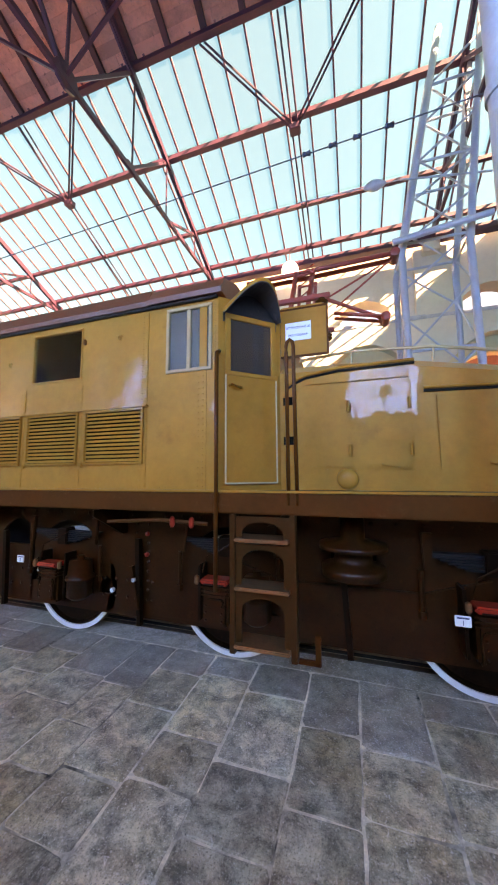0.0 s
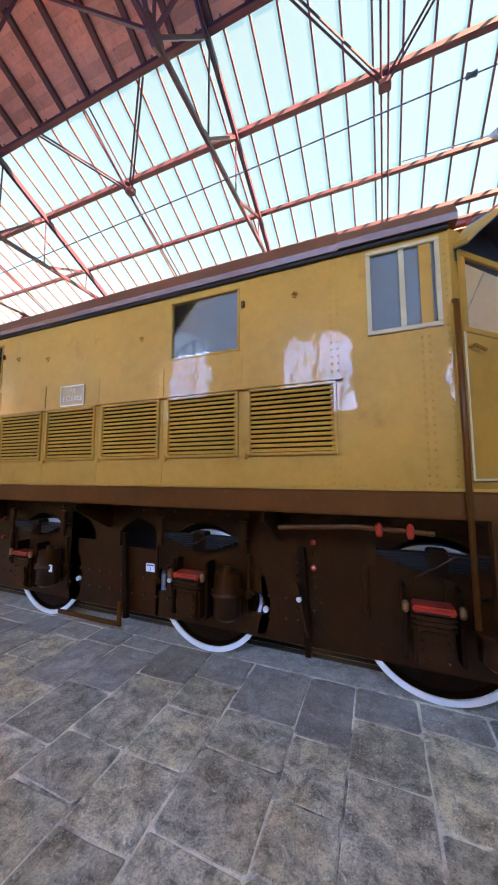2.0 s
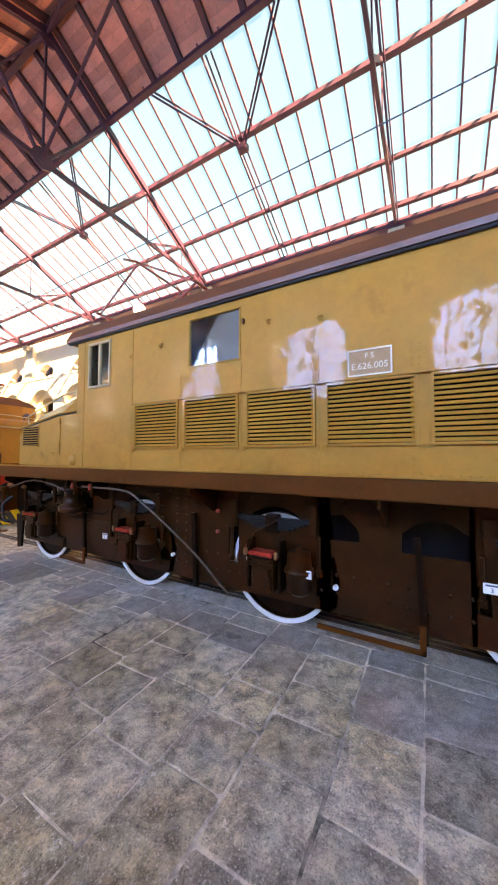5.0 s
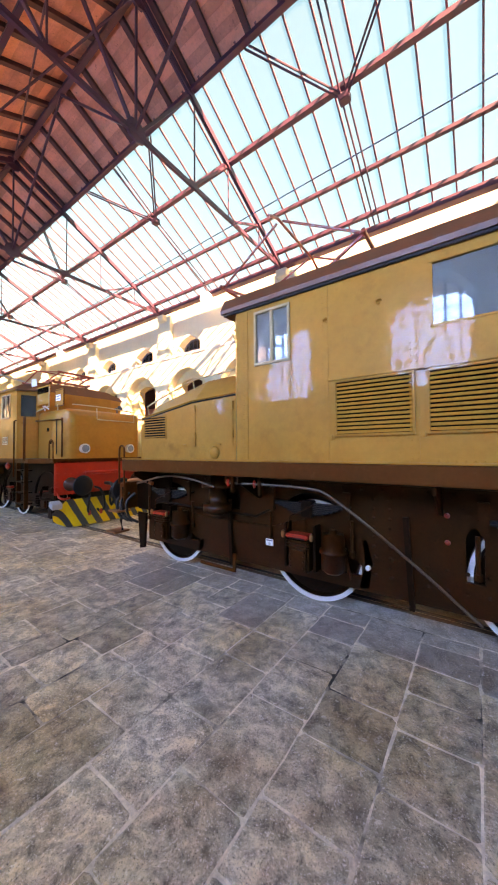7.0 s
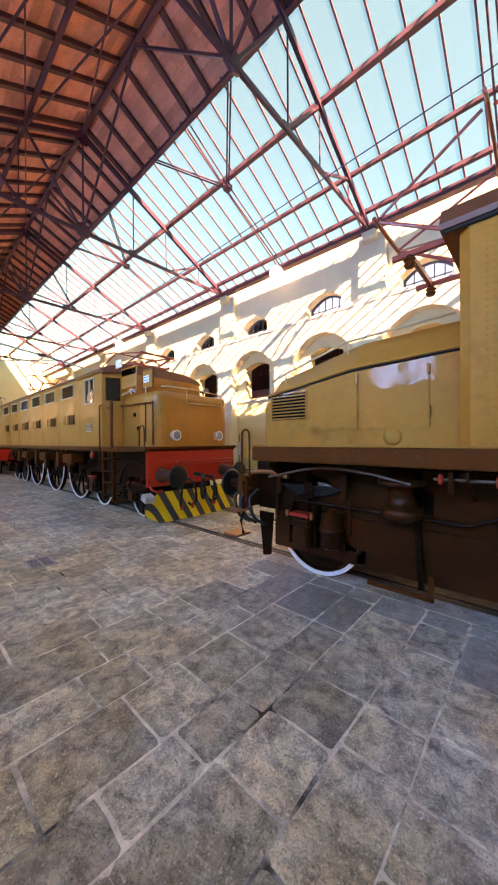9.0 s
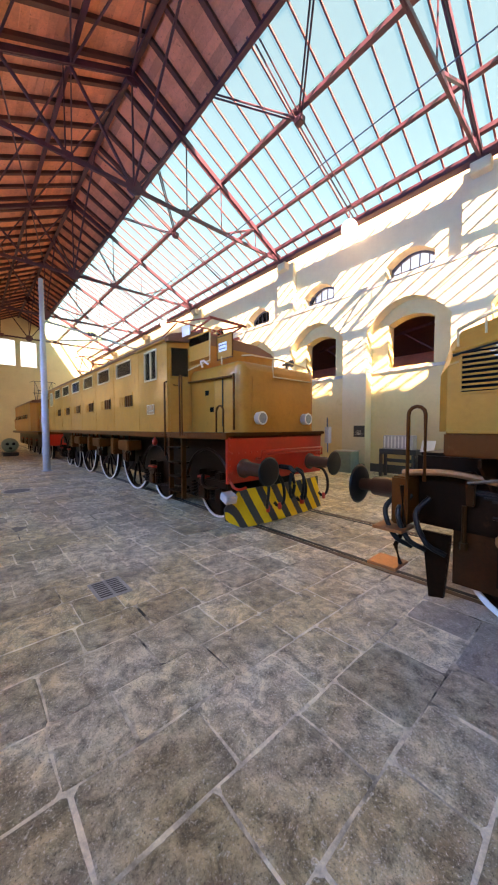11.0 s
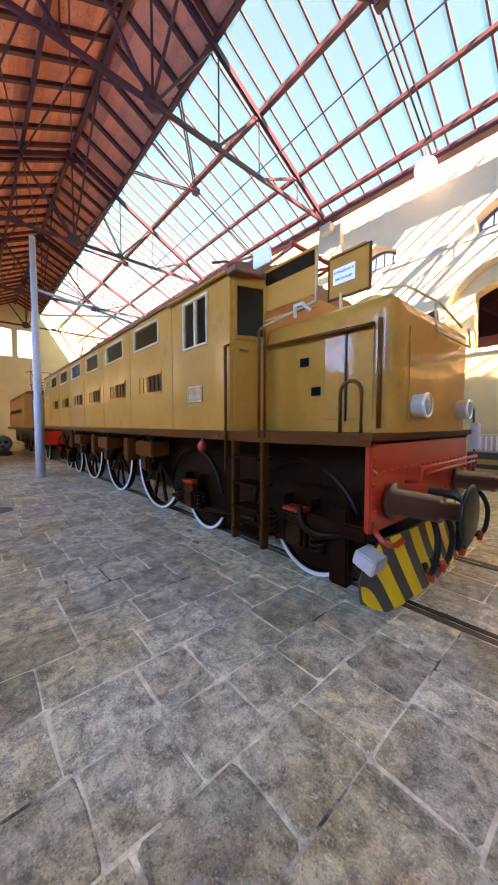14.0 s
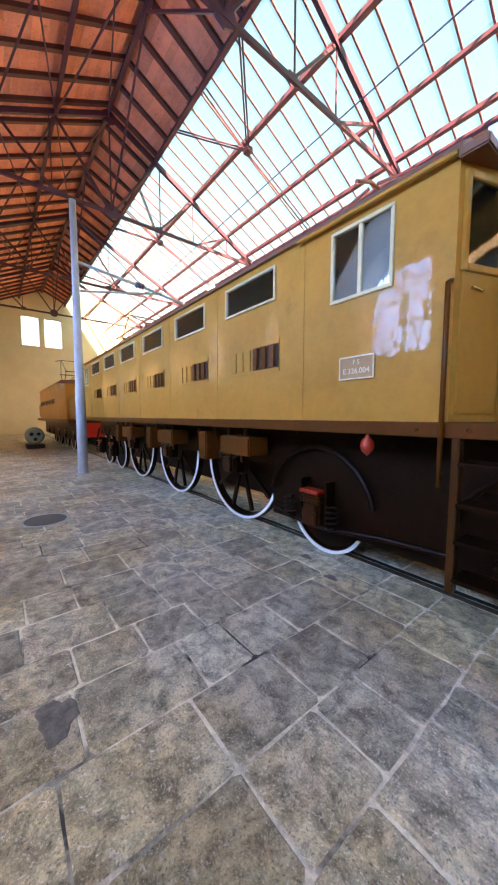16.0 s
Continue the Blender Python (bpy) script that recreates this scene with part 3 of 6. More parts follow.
# cross braces under the boarded slope
for i, x in enumerate(TRUSSES[:-1]):
    b = bmesh.new()
    for ya, yb in ((-1.35, -3.1), (0.4, -1.35)):
        bar((x, ya, roof_z(ya) - 0.2), (x - BAY, yb, roof_z(yb) - 0.2), 0.045, 0.045, b)
        bar((x, yb, roof_z(yb) - 0.2), (x - BAY, ya, roof_z(ya) - 0.2), 0.045, 0.045, b)
    bar((x, 0.4, 9.5), (x - BAY / 2, 0.4, roof_z(0.4) - 0.1), 0.06, 0.06, b)
    bar((x - BAY, 0.4, 9.5), (x - BAY / 2, 0.4, roof_z(0.4) - 0.1), 0.06, 0.06, b)
    tagged(part("wind_brace", b, TRUSS), "thin oxide-red cross braces under the roof boards", "roof brace", "wind braces", "structure")

# roof glazing: bars and panes
glaz = thing("roof_glazing", -20, 5, 10.5, "long patent-glazed roof slope with slim red bars", "glazing", "", "structure")
barmesh = None
BARX0 = -4.22 - 0.645 * 71
NB = 91
for i in range(NB + 1):
    x = BARX0 + i * 0.645
    if barmesh is None:
        b = bar((0, GLASS_TOP - 0.1, roof_z(GLASS_TOP - 0.1) + 0.15), (0, 7.55, roof_z(7.55) + 0.15), 0.045, 0.06)
        barmesh = mesh_of(b, "glazing_bar")
    o = part("glazing_bar", barmesh, GLAZING_BAR, glaz)
    o.location.x = x
rows = [(GLASS_TOP - 0.05, 3.9), (3.86, 5.75), (5.71, 7.62)]
panemesh = []
for r, (ya, yb) in enumerate(rows):
    b = bmesh.new()
    slope_board(b, 0.02, 0.625, ya, yb, 0.03 + 0.006 * r - 0.008, 0.006)
    panemesh.append(mesh_of(b, "pane"))
for i in range(NB):
    for me in panemesh:
        o = part("pane", me, PANE, glaz)
        o.location.x = BARX0 + i * 0.645
        o.visible_shadow = False

# globe floodlights hung under the glazing
GLOW = bpy.data.materials.new("lit_globe")
GLOW.use_nodes = True
GLOW.node_tree.nodes["Principled BSDF"].inputs["Emission Color"].default_value = (1.0, 0.97, 0.9, 1)
GLOW.node_tree.nodes["Principled BSDF"].inputs["Emission Strength"].default_value = 0.6
for x in (-31.3, -16.34, -1.5):
    hl_ = thing("pendant_lamp", x, 7.15, 10.05, "lit white globe lamp hanging below the glazing", "lamp", "globe lamps")
    part("globe", lathe([(-0.3 * math.cos(math.pi * i / 12), max(0.0005, 0.3 * math.sin(math.pi * i / 12))) for i in range(13)], (x, 7.15, 9.21), "z", 24), GLOW, hl_, "lit white globe", round_=True)
    part("cap", lathe([(9.42, 0.12), (9.47, 0.1), (9.53, 0.05), (9.55, 0.02)], (x, 7.15, 0), "z", 16), TRUSS, hl_)
    part("rod", tube([(x, 7.15, 9.52), (x, 7.15, 10.06)], 0.015, None, 8), TRUSS, hl_)


# ---- wheels, running gear ----
def wheel(parent, x, y, r, spokes=0, back=1.45, rim=0.05):
    """A wheel on the near rail, its white tyre face outwards, with its axle and far twin."""
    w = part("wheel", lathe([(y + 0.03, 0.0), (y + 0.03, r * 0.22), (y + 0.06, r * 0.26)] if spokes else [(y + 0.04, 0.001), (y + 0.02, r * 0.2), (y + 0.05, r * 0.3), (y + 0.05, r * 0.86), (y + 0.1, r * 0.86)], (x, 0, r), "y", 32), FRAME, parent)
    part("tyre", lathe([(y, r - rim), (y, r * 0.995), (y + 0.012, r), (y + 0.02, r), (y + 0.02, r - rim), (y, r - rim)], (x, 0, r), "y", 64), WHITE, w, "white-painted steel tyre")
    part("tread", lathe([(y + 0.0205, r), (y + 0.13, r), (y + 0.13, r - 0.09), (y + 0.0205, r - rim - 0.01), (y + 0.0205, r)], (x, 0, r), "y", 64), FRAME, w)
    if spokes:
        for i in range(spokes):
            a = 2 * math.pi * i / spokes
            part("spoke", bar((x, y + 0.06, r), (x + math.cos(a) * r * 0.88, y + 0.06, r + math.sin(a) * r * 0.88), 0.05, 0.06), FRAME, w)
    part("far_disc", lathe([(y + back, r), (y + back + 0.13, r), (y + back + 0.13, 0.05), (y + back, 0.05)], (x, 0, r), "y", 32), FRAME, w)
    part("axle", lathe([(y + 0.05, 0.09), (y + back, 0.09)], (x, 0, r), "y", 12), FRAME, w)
    return w


def coil(parent, x, y, z0, z1, r=0.06, wire=0.014):
    n = 5 * 10
    pts = [(x + r * math.cos(i * 2 * math.pi / 10), y + r * math.sin(i * 2 * math.pi / 10), z0 + (z1 - z0) * i / n) for i in range(n + 1)]
    part("coil_spring", tube(pts, wire, None, 6), FRAME, parent)


def axle_box(parent, x, y, z, lid=True):
    """A cast axle box: ribbed front, bolted cover, hinged red oil lid."""
    bx = part("axle_box", box(x - 0.13, x + 0.13, y, y + 0.24, z - 0.2, z + 0.18, 0.025), UNDER, parent)
    part("box_cover", prism([(x - 0.1, z - 0.17), (x + 0.1, z - 0.17), (x + 0.115, z - 0.02), (x + 0.08, z + 0.06), (x - 0.08, z + 0.06), (x - 0.115, z - 0.02)], y - 0.025, y + 0.01, "y", 0.008), UNDER, bx)
    for dz in (0.08, 0.115, 0.15):
        part("box_flange", box(x - 0.145, x + 0.145, y - 0.02, y + 0.1, z + dz, z + dz + 0.014, 0.004), UNDER, bx)
    part("box_bolts", rivets([(x + dx, y - 0.03, z + dz) for dx in (-0.08, 0.08) for dz in (-0.13, -0.06, 0.0)], 0.014), UNDER, bx)["kind"] = "stuff"
    for dx in (-0.2, 0.17):
        part("horn_guide", box(x + dx, x + dx + 0.03, y + 0.04, y + 0.2, z - 0.18, z + 0.34, 0.006), FRAME, bx)
    if lid:
        part("box_lid", box(x - 0.14, x + 0.14, y - 0.045, y + 0.12, z + 0.19, z + 0.24, 0.014), RED, bx, "red-painted axle box lid")
        part("lid_hinge", tube([(x - 0.1, y - 0.03, z + 0.195), (x + 0.1, y - 0.03, z + 0.195)], 0.012, None, 8), FRAME, bx)
    return bx


def leaf_spring(parent, x, y, z):
    """A stack of leaves held by a buckle, hung from two links."""
    lf = bmesh.new()
    for i in range(6):
        half = 0.5 - 0.06 * i
        box(x - half, x + half, y, y + 0.09, z - 0.022 * (i + 1), z - 0.022 * i - 0.004, 0.003, lf)
    part("leaf_spring", lf, BLACK, parent)
    part("spring_buckle", box(x - 0.07, x + 0.07, y - 0.02, y + 0.11, z - 0.16, z + 0.03, 0.01), FRAME, parent)
    for dx in (-0.47, 0.47):
        part("spring_link", prism([(x + dx - 0.03, z - 0.14), (x + dx + 0.03, z - 0.14), (x + dx + 0.045, z + 0.16), (x + dx - 0.045, z + 0.16)], y - 0.02, y + 0.02, "y", 0.008), UNDER, parent)


def drum(parent, x, y, z, r, h):
    part("brake_cylinder", lathe([(z - h, r * 0.6), (z - h * 0.9, r), (z - h * 0.5, r), (z - h * 0.48, r * 1.15), (z - h * 0.4, r * 1.15), (z - h * 0.38, r), (z, r * 0.9), (z, r * 0.3), (z + 0.05, r * 0.3)], (x, y, 0), "z", 24), UNDER, parent, round_=True)


def ladder(parent, x0, x1, y, zs, z_top, z_bot, mat_step, arches=False):
    lad = part("ladder", box(x0, x0 + 0.05, y, y + 0.09, z_bot, z_top, 0.006, box(x1 - 0.05, x1, y, y + 0.09, z_bot, z_top, 0.006)), LADDERPAINT, parent)
    if arches:
        b = bmesh.new()
        tops = zs[1:] + [z_top]
        for z, zt in zip(zs, tops):
            n = 10
            c, hw = (x0 + x1) / 2, (x1 - x0) / 2 - 0.1
            ring = [(c - hw * math.cos(math.pi * i / n), zt - 0.16 + 0.1 * math.sin(math.pi * i / n)) for i in range(n + 1)]
            prism([(x0 + 0.05, zt - 0.02), (x0 + 0.05, z + 0.03), (c - hw, z + 0.03)] + ring + [(c + hw, z + 0.03), (x1 - 0.05, z + 0.03), (x1 - 0.05, zt - 0.02)], y + 0.02, y + 0.03, "y", 0, b)
        part("arched_plate", b, LADDERPAINT, lad)
    for z in zs:
        part("step", box(x0 + 0.05, x1 - 0.05, y - 0.04, y + 0.2, z, z + 0.03, 0.008), mat_step, lad, "worn metal step")
    return lad


def number_plate(parent, x0, x1, y, z0, z1, text):
    p = part("number_plate", box(x0, x1, y - 0.012, y, z0, z1, 0.005), PLATE, parent, "cast number plate with raised lettering")
    part("plate_rim", frame_of(x0, x1, z0, z1, y - 0.02, y - 0.01, 0.012, 0.002), PLATE_TEXT, p)
    lettering("F S", p, PLATE_TEXT, (x0 + x1) / 2, y - 0.015, z0 + (z1 - z0) * 0.73, (z1 - z0) * 0.28, 0)
    lettering(text, p, PLATE_TEXT, (x0 + x1) / 2, y - 0.015, z0 + (z1 - z0) * 0.35, (z1 - z0) * 0.33, 0)
    return p


def sash(parent, x0, x1, z0, z1, y, mat=PALEWOOD, middle=True, w=0.03, blind=DARKROOM):
    """A cab window: frame, mullion, glass and a dim room behind it."""
    f = part("window", frame_of(x0, x1, z0, z1, y - 0.02, y + 0.03, w), mat, parent, "glazed window in a pale frame")
    if middle:
        part("mullion", box((x0 + x1) / 2 - 0.018, (x0 + x1) / 2 + 0.018, y - 0.016, y + 0.02, z0 + w, z1 - w, 0.004), mat, f)
    part("pane", box(x0 + w, x1 - w, y - 0.002, y + 0.004, z0 + w, z1 - w), CABGLASS, f).visible_shadow = False
    part("interior", box(x0 + w * 0.5, x1 - w * 0.5, y + 0.045, y + 0.3, z0 + w * 0.5, z1 - w * 0.5), DARKROOM, f)
    part("blind", box(x0 + w, x1 - w, y + 0.012, y + 0.02, z0 + w, z1 - w), blind, f)
    return f


def rivets(points, r, axis="y", seg=6):
    bm = bmesh.new()
    for p in points:
        top = bm.verts.new(Vector(p) + Vector((0, -r * 0.6, 0) if axis == "y" else (r * 0.6, 0, 0)))
        ring0 = []
        for i in range(seg):
            a = i * 2 * math.pi / seg
            o = (r * math.cos(a), 0, r * math.sin(a)) if axis == "y" else (0, r * math.cos(a), r * math.sin(a))
            ring0.append(bm.verts.new(Vector(p) + Vector(o)))
        for i in range(seg):
            bm.faces.new((ring0[i], ring0[(i + 1) % seg], top))
    bmesh.ops.recalc_face_normals(bm, faces=bm.faces[:])
    return bm


def handrail(parent, pts, r=0.016, mat=None, name="handrail"):
    return part(name, tube(pts, r, None, 10), mat or BROWN, parent, round_=True)


def buffer(parent, x_beam, x_head, y, z):
    s = 1 if x_head > x_beam else -1
    b = part("buffer", lathe([(x_beam, 0.16), (x_beam + s * 0.03, 0.16), (x_beam + s * 0.03, 0.115), (x_head - s * 0.2, 0.105), (x_head - s * 0.2, 0.07), (x_head - s * 0.03, 0.07)], (0, y, z), "x", 24), BUFFERPAINT, parent, round_=True)
    part("buffer_head", lathe([(x_head - s * 0.04, 0.07), (x_head - s * 0.03, 0.2), (x_head - s * 0.01, 0.23), (x_head, 0.2), (x_head + s * 0.012, 0.0005)], (0, y, z), "x", 32), BLACK, b, "black convex buffer head", round_=True)
    return b


def pantograph(x, y, z, span, lift, mat, label):
    """A lowered diamond pantograph on a roof."""
    p = thing("pantograph", x, y, z, label, "pantograph", "pantographs")
    for dy in (-0.5, 0.5):
        part("base_beam", bar((x - span * 0.5, y + dy, z + 0.1), (x + span * 0.5, y + dy, z + 0.1), 0.05, 0.06), mat, p)
    for dx in (-0.4, 0.4):
        part("base_cross_beam", bar((x + dx * span, y - 0.5, z + 0.1), (x + dx * span, y + 0.5, z + 0.1), 0.05, 0.06), mat, p)
    for dx in (-0.4, 0.4):
        for dy in (-0.5, 0.5):
            part("insulator", lathe([(z - 0.06, 0.05), (z - 0.02, 0.07), (z, 0.045), (z + 0.03, 0.07), (z + 0.05, 0.04), (z + 0.08, 0.04)], (x + dx * span, y + dy, 0), "z", 12), BROWN, p)
    for s in (-1, 1):
        for dy in (-0.45, 0.45):
            part("lower_arm", tube([(x + s * 0.1 * span, y + dy, z + 0.14), (x + s * 0.62 * span, y + dy * 0.95, z + 0.14 + lift * 0.5)], 0.024, None, 8), mat, p)
            part("upper_arm", tube([(x + s * 0.62 * span, y + dy * 0.95, z + 0.14 + lift * 0.5), (x + s * 0.05, y + dy * 1.2, z + 0.14 + lift)], 0.018, None, 8), mat, p)
        part("cross_rod", tube([(x + s * 0.62 * span, y - 0.5, z + 0.14 + lift * 0.5), (x + s * 0.62 * span, y + 0.5, z + 0.14 + lift * 0.5)], 0.03, None, 8), mat, p)
        part("diagonal_rod", tube([(x + s * 0.1 * span, y - 0.45, z + 0.14), (x + s * 0.62 * span, y + 0.45, z + 0.14 + lift * 0.5)], 0.012, None, 6), mat, p)
    part("collector_head", tube([(x, y - 0.85, z + lift + 0.06), (x, y - 0.6, z + lift + 0.16), (x, y + 0.6, z + lift + 0.16), (x, y + 0.85, z + lift + 0.06)], 0.02, None, 8), mat, p)
    return p


def warning_board(parent, x0, x1, y, z0, z1, text_turn=0, lit=True):
    b = part("warning_board", prism([(x0, z0), (x1, z0), (x1, z1 - 0.06), (x1 - 0.06, z1), (x0 + 0.03, z1), (x0, z1 - 0.03)], y, y + 0.015, "y", 0.004), OCHRE, parent, "ochre hatch board with a pale warning sign")
    part("board_rim", frame_of(x0, x1, z0, z1 - 0.02, y - 0.006, y + 0.02, 0.02), BROWN, b)
    w = x1 - x0
    s0, s1, t0, t1 = x0 + w * 0.14, x0 + w * 0.66, z0 + (z1 - z0) * 0.32, z0 + (z1 - z0) * 0.67
    part("sign", box(s0, s1, y - 0.008, y - 0.002, t0, t1, 0.002), SIGN, b, "pale blue enamel sign")
    lettering("ATTENZIONE AI", b, INK, (s0 + s1) / 2, y - 0.01, t0 + (t1 - t0) * 0.7, (s1 - s0) * 0.128, text_turn)
    lettering("PANTOGRAFI", b, INK, (s0 + s1) / 2, y - 0.01, t0 + (t1 - t0) * 0.28, (s1 - s0) * 0.128, text_turn)
    return b


def headlamp(parent, x, y, z):
    l = part("headlamp", lathe([(x - 0.04, 0.08), (x - 0.02, 0.105), (x + 0.1, 0.105), (x + 0.11, 0.115), (x + 0.125, 0.105), (x + 0.125, 0.09), (x + 0.08, 0.08), (x + 0.02, 0.02), (x + 0.02, 0.0005)], (0, y, z), "x", 28), CHROME, parent, "polished steel headlamp", round_=True)
    part("lens", lathe([(x + 0.115, 0.0005), (x + 0.122, 0.05), (x + 0.118, 0.09)], (0, y, z), "x", 24), LENS, l)
    return l


CY = 0.45   # centre line of the track

# ---- the first locomotive ----
SIDE = -1.12
FAR = 2 * CY - SIDE
loco = thing("locomotive", -4.24, CY, 0, "ochre and brown electric locomotive with long louvred sides", "locomotive", "electric locomotives")
A0, A1 = -8.2, -0.74           # body ends
TOPZ = 3.47
# body shell: outline with a slanted corner where the cab door stands
outline = [(A0 + 0.08, SIDE), (A1, SIDE), (-0.27, -0.68), (-0.27, FAR - 0.44), (A1, FAR), (A0 + 0.08, FAR), (A0, FAR - 0.08), (A0, SIDE + 0.08)]


def body_skin(outline, z0, z1, holes):
    """Upright walls along an outline; the first edge lies on the near side and has rectangular windows cut out of it."""
    bm = bmesh.new()
    (xa, ya), (xb, yb) = outline[0], outline[1]
    xs = sorted({xa, xb, *[h[0] for h in holes], *[h[1] for h in holes]})
    for a, b in zip(xs, xs[1:]):
        cut = [(h[2], h[3]) for h in holes if h[0] <= (a + b) / 2 <= h[1]]
        zs = [z0] + [z for c in sorted(cut) for z in c] + [z1]
        for lo, hi in zip(zs[::2], zs[1::2]):
            bm.faces.new([bm.verts.new(p) for p in ((a, ya, lo), (b, ya, lo), (b, ya, hi), (a, ya, hi))])
    for (x0_, x1_, za, zb) in holes:
        for c in (((x0_, za), (x1_, za)), ((x1_, za), (x1_, zb)), ((x1_, zb), (x0_, zb)), ((x0_, zb), (x0_, za))):
            (p, q), (r, s) = c
            bm.faces.new([bm.verts.new(v) for v in ((p, ya, q), (r, ya, s), (r, ya + 0.06, s), (p, ya + 0.06, q))])
    n = len(outline)
    for i in range(1, n):
        (x0_, y0_), (x1_, y1_) = outline[i], outline[(i + 1) % n]
        bm.faces.new([bm.verts.new(p) for p in ((x0_, y0_, z0), (x1_, y1_, z0), (x1_, y1_, z1), (x0_, y0_, z1))])
    bm.faces.new([bm.verts.new((x, y, z1)) for x, y in outline])
    bm.faces.new([bm.verts.new((x, y, z0)) for x, y in outline[::-1]])
    bmesh.ops.remove_doubles(bm, verts=bm.verts[:], dist=0.0005)
    bmesh.ops.recalc_face_normals(bm, faces=bm.faces[:])
    return bm


WIN_TALL = [(-1.27, -0.80, 2.79, 3.42), (-7.86, -7.40, 2.78, 3.40)]
WIN_WIDE = [(-2.98, -2.28, 2.84, 3.40), (-6.10, -5.42, 2.83, 3.38)]
body = part("body", body_skin(outline, 1.70, TOPZ, WIN_TALL + WIN_WIDE), OCHRE, loco)
for x0_, x1_, z0_, z1_ in WIN_TALL:
    sash(body, x0_, x1_, z0_, z1_, SIDE)
for x0_, x1_, z0_, z1_ in WIN_WIDE:
    sash(body, x0_, x1_, z0_, z1_, SIDE + 0.01, OCHRE, False, 0.02)
    part("window_catch", box(x1_ + 0.02, x1_ + 0.05, SIDE - 0.03, SIDE, z1_ - 0.2, z1_ - 0.14, 0.008), BROWN, body)
# cover strips and rivet rows at the panel joints
for x in [-1.5 - 0.787 * i for i in range(8)] + [-0.98 + 0.1, -7.98]:
    part("cover_strip", box(x - 0.045, x + 0.03, SIDE - 0.006, SIDE, 1.71, 2.78 if x > -7 and x < -1.6 else 3.44, 0.002), OCHRE, body)
pts = []
for x in [-1.5 - 0.787 * i for i in range(8)] + [-0.9, -7.98]:
    for z in np.arange(1.74, 3.42, 0.055):
        if 1.94 < z < 2.5 and -7.1 < x < -1.4:
            pts.append((x - 0.008, SIDE - 0.006, z))
            continue
        if any(a - 0.03 < x < b + 0.03 and c - 0.02 < z < d + 0.02 for a, b, c, d in WIN_TALL + WIN_WIDE) or (z > 2.78 and -7 < x < -1.6):
            continue
        pts += [(x - 0.03, SIDE - 0.006, z), (x + 0.015, SIDE - 0.006, z)]
for z in np.arange(1.74, 3.42, 0.05):
    pts += [(A1 - 0.03, SIDE, z)]
for x in np.arange(A0 + 0.1, A1, 0.06):
    pts.append((x, SIDE, 1.725))
r_ = part("rivets", rivets(pts, 0.009), OCHRE, body)
r_["kind"] = "stuff"
# louvred panels
slatmesh = None
for i in range(7):
    x1_ = -1.5 - 0.787 * i
    x0_ = x1_ - 0.70
    p = part("louvre_panel", frame_of(x0_, x1_, 1.95, 2.49, SIDE - 0.03, SIDE, 0.022), OCHRE, body)
    # flat sheet that paints the shade between the slats
    part("panel_back", box(x0_ + 0.02, x1_ - 0.02, SIDE - 0.004, SIDE - 0.002, 1.97, 2.47), RECESS_SHADE, p)
    part("louvre_hood", box(x0_ - 0.045, x1_ + 0.045, SIDE - 0.045, SIDE, 2.49, 2.51, 0.004), OCHRE, p)
    part("clip", box(x0_ - 0.05, x0_ - 0.005, SIDE - 0.035, SIDE, 1.92, 1.975, 0.01), OCHRE, p)
    if slatmesh is None:
        b = bmesh.new()
        v = [b.verts.new(q) for q in ((0, -0.028, 0), (0.66, -0.028, 0), (0.66, -0.006, 0.025), (0, -0.006, 0.025), (0, -0.024, -0.002), (0.66, -0.024, -0.002), (0.66, -0.002, 0.023), (0, -0.002, 0.023))]
        for f in ((0, 1, 2, 3), (5, 4, 7, 6), (1, 0, 4, 5), (2, 1, 5, 6), (0, 3, 7, 4)):
            b.faces.new([v[k] for k in f])
        bmesh.ops.recalc_face_normals(b, faces=b.faces[:])
        slatmesh = mesh_of(b, "slat")
    for k in range(13):
        o = part("slat", slatmesh, OCHRE, p)
        o.location = (x0_ + 0.02, SIDE, 1.978 + k * 0.0378)
number_plate(body, -4.37, -4.03, SIDE, 2.52, 2.74, "E.626.005")
for x, z in ((-3.3, 3.1), (-4.6, 3.08), (-5.1, 3.15), (-6.5, 3.15), (-7.0, 3.1), (-1.8, 3.22)):
    part("lifting_eye", tube(arc((x, SIDE - 0.02, z), 0.022, 0, 300, 8), 0.007, None, 6), OCHRE, body)
# sill beam
beam = part("sill_beam", box(-10.42, 1.95, SIDE - 0.03, SIDE + 0.12, 1.52, 1.70, 0.012), BROWN, loco, "glossy brown sill beam")
part("deck", box(-10.42, 1.95, SIDE + 0.12, FAR - 0.12, 1.58, 1.69, 0.004), BROWN, loco)
part("far_sill_beam", box(-10.42, 1.95, FAR - 0.12, FAR + 0.03, 1.52, 1.70, 0.012), BROWN, loco)
part("gutter_strip", box(-10.4, 1.95, SIDE - 0.045, SIDE, 1.695, 1.715, 0.004), OCHRE, beam)
# roof
RO = [(SIDE - 0.05, 3.475), (SIDE - 0.06, 3.52), (SIDE + 0.02, 3.67), (SIDE + 0.35, 3.80), (CY, 3.86), (FAR - 0.35, 3.80), (FAR - 0.02, 3.67), (FAR + 0.06, 3.52), (FAR + 0.05, 3.475)]
roof = part("roof", prism(RO, A0 - 0.12, -1.46, "x"), ROOFPAINT, loco, "red-brown arched roof")
RO2 = [(y, z - 0.02 if z > 3.6 else z + 0.01) for y, z in RO]
part("cab_roof", prism(RO2, -1.458, A1 + 0.05, "x"), ROOFPAINT, roof)
part("roof_strip", box(A0 - 0.1, A1, SIDE - 0.035, SIDE, 3.452, 3.475, 0.006), BLACK, roof)
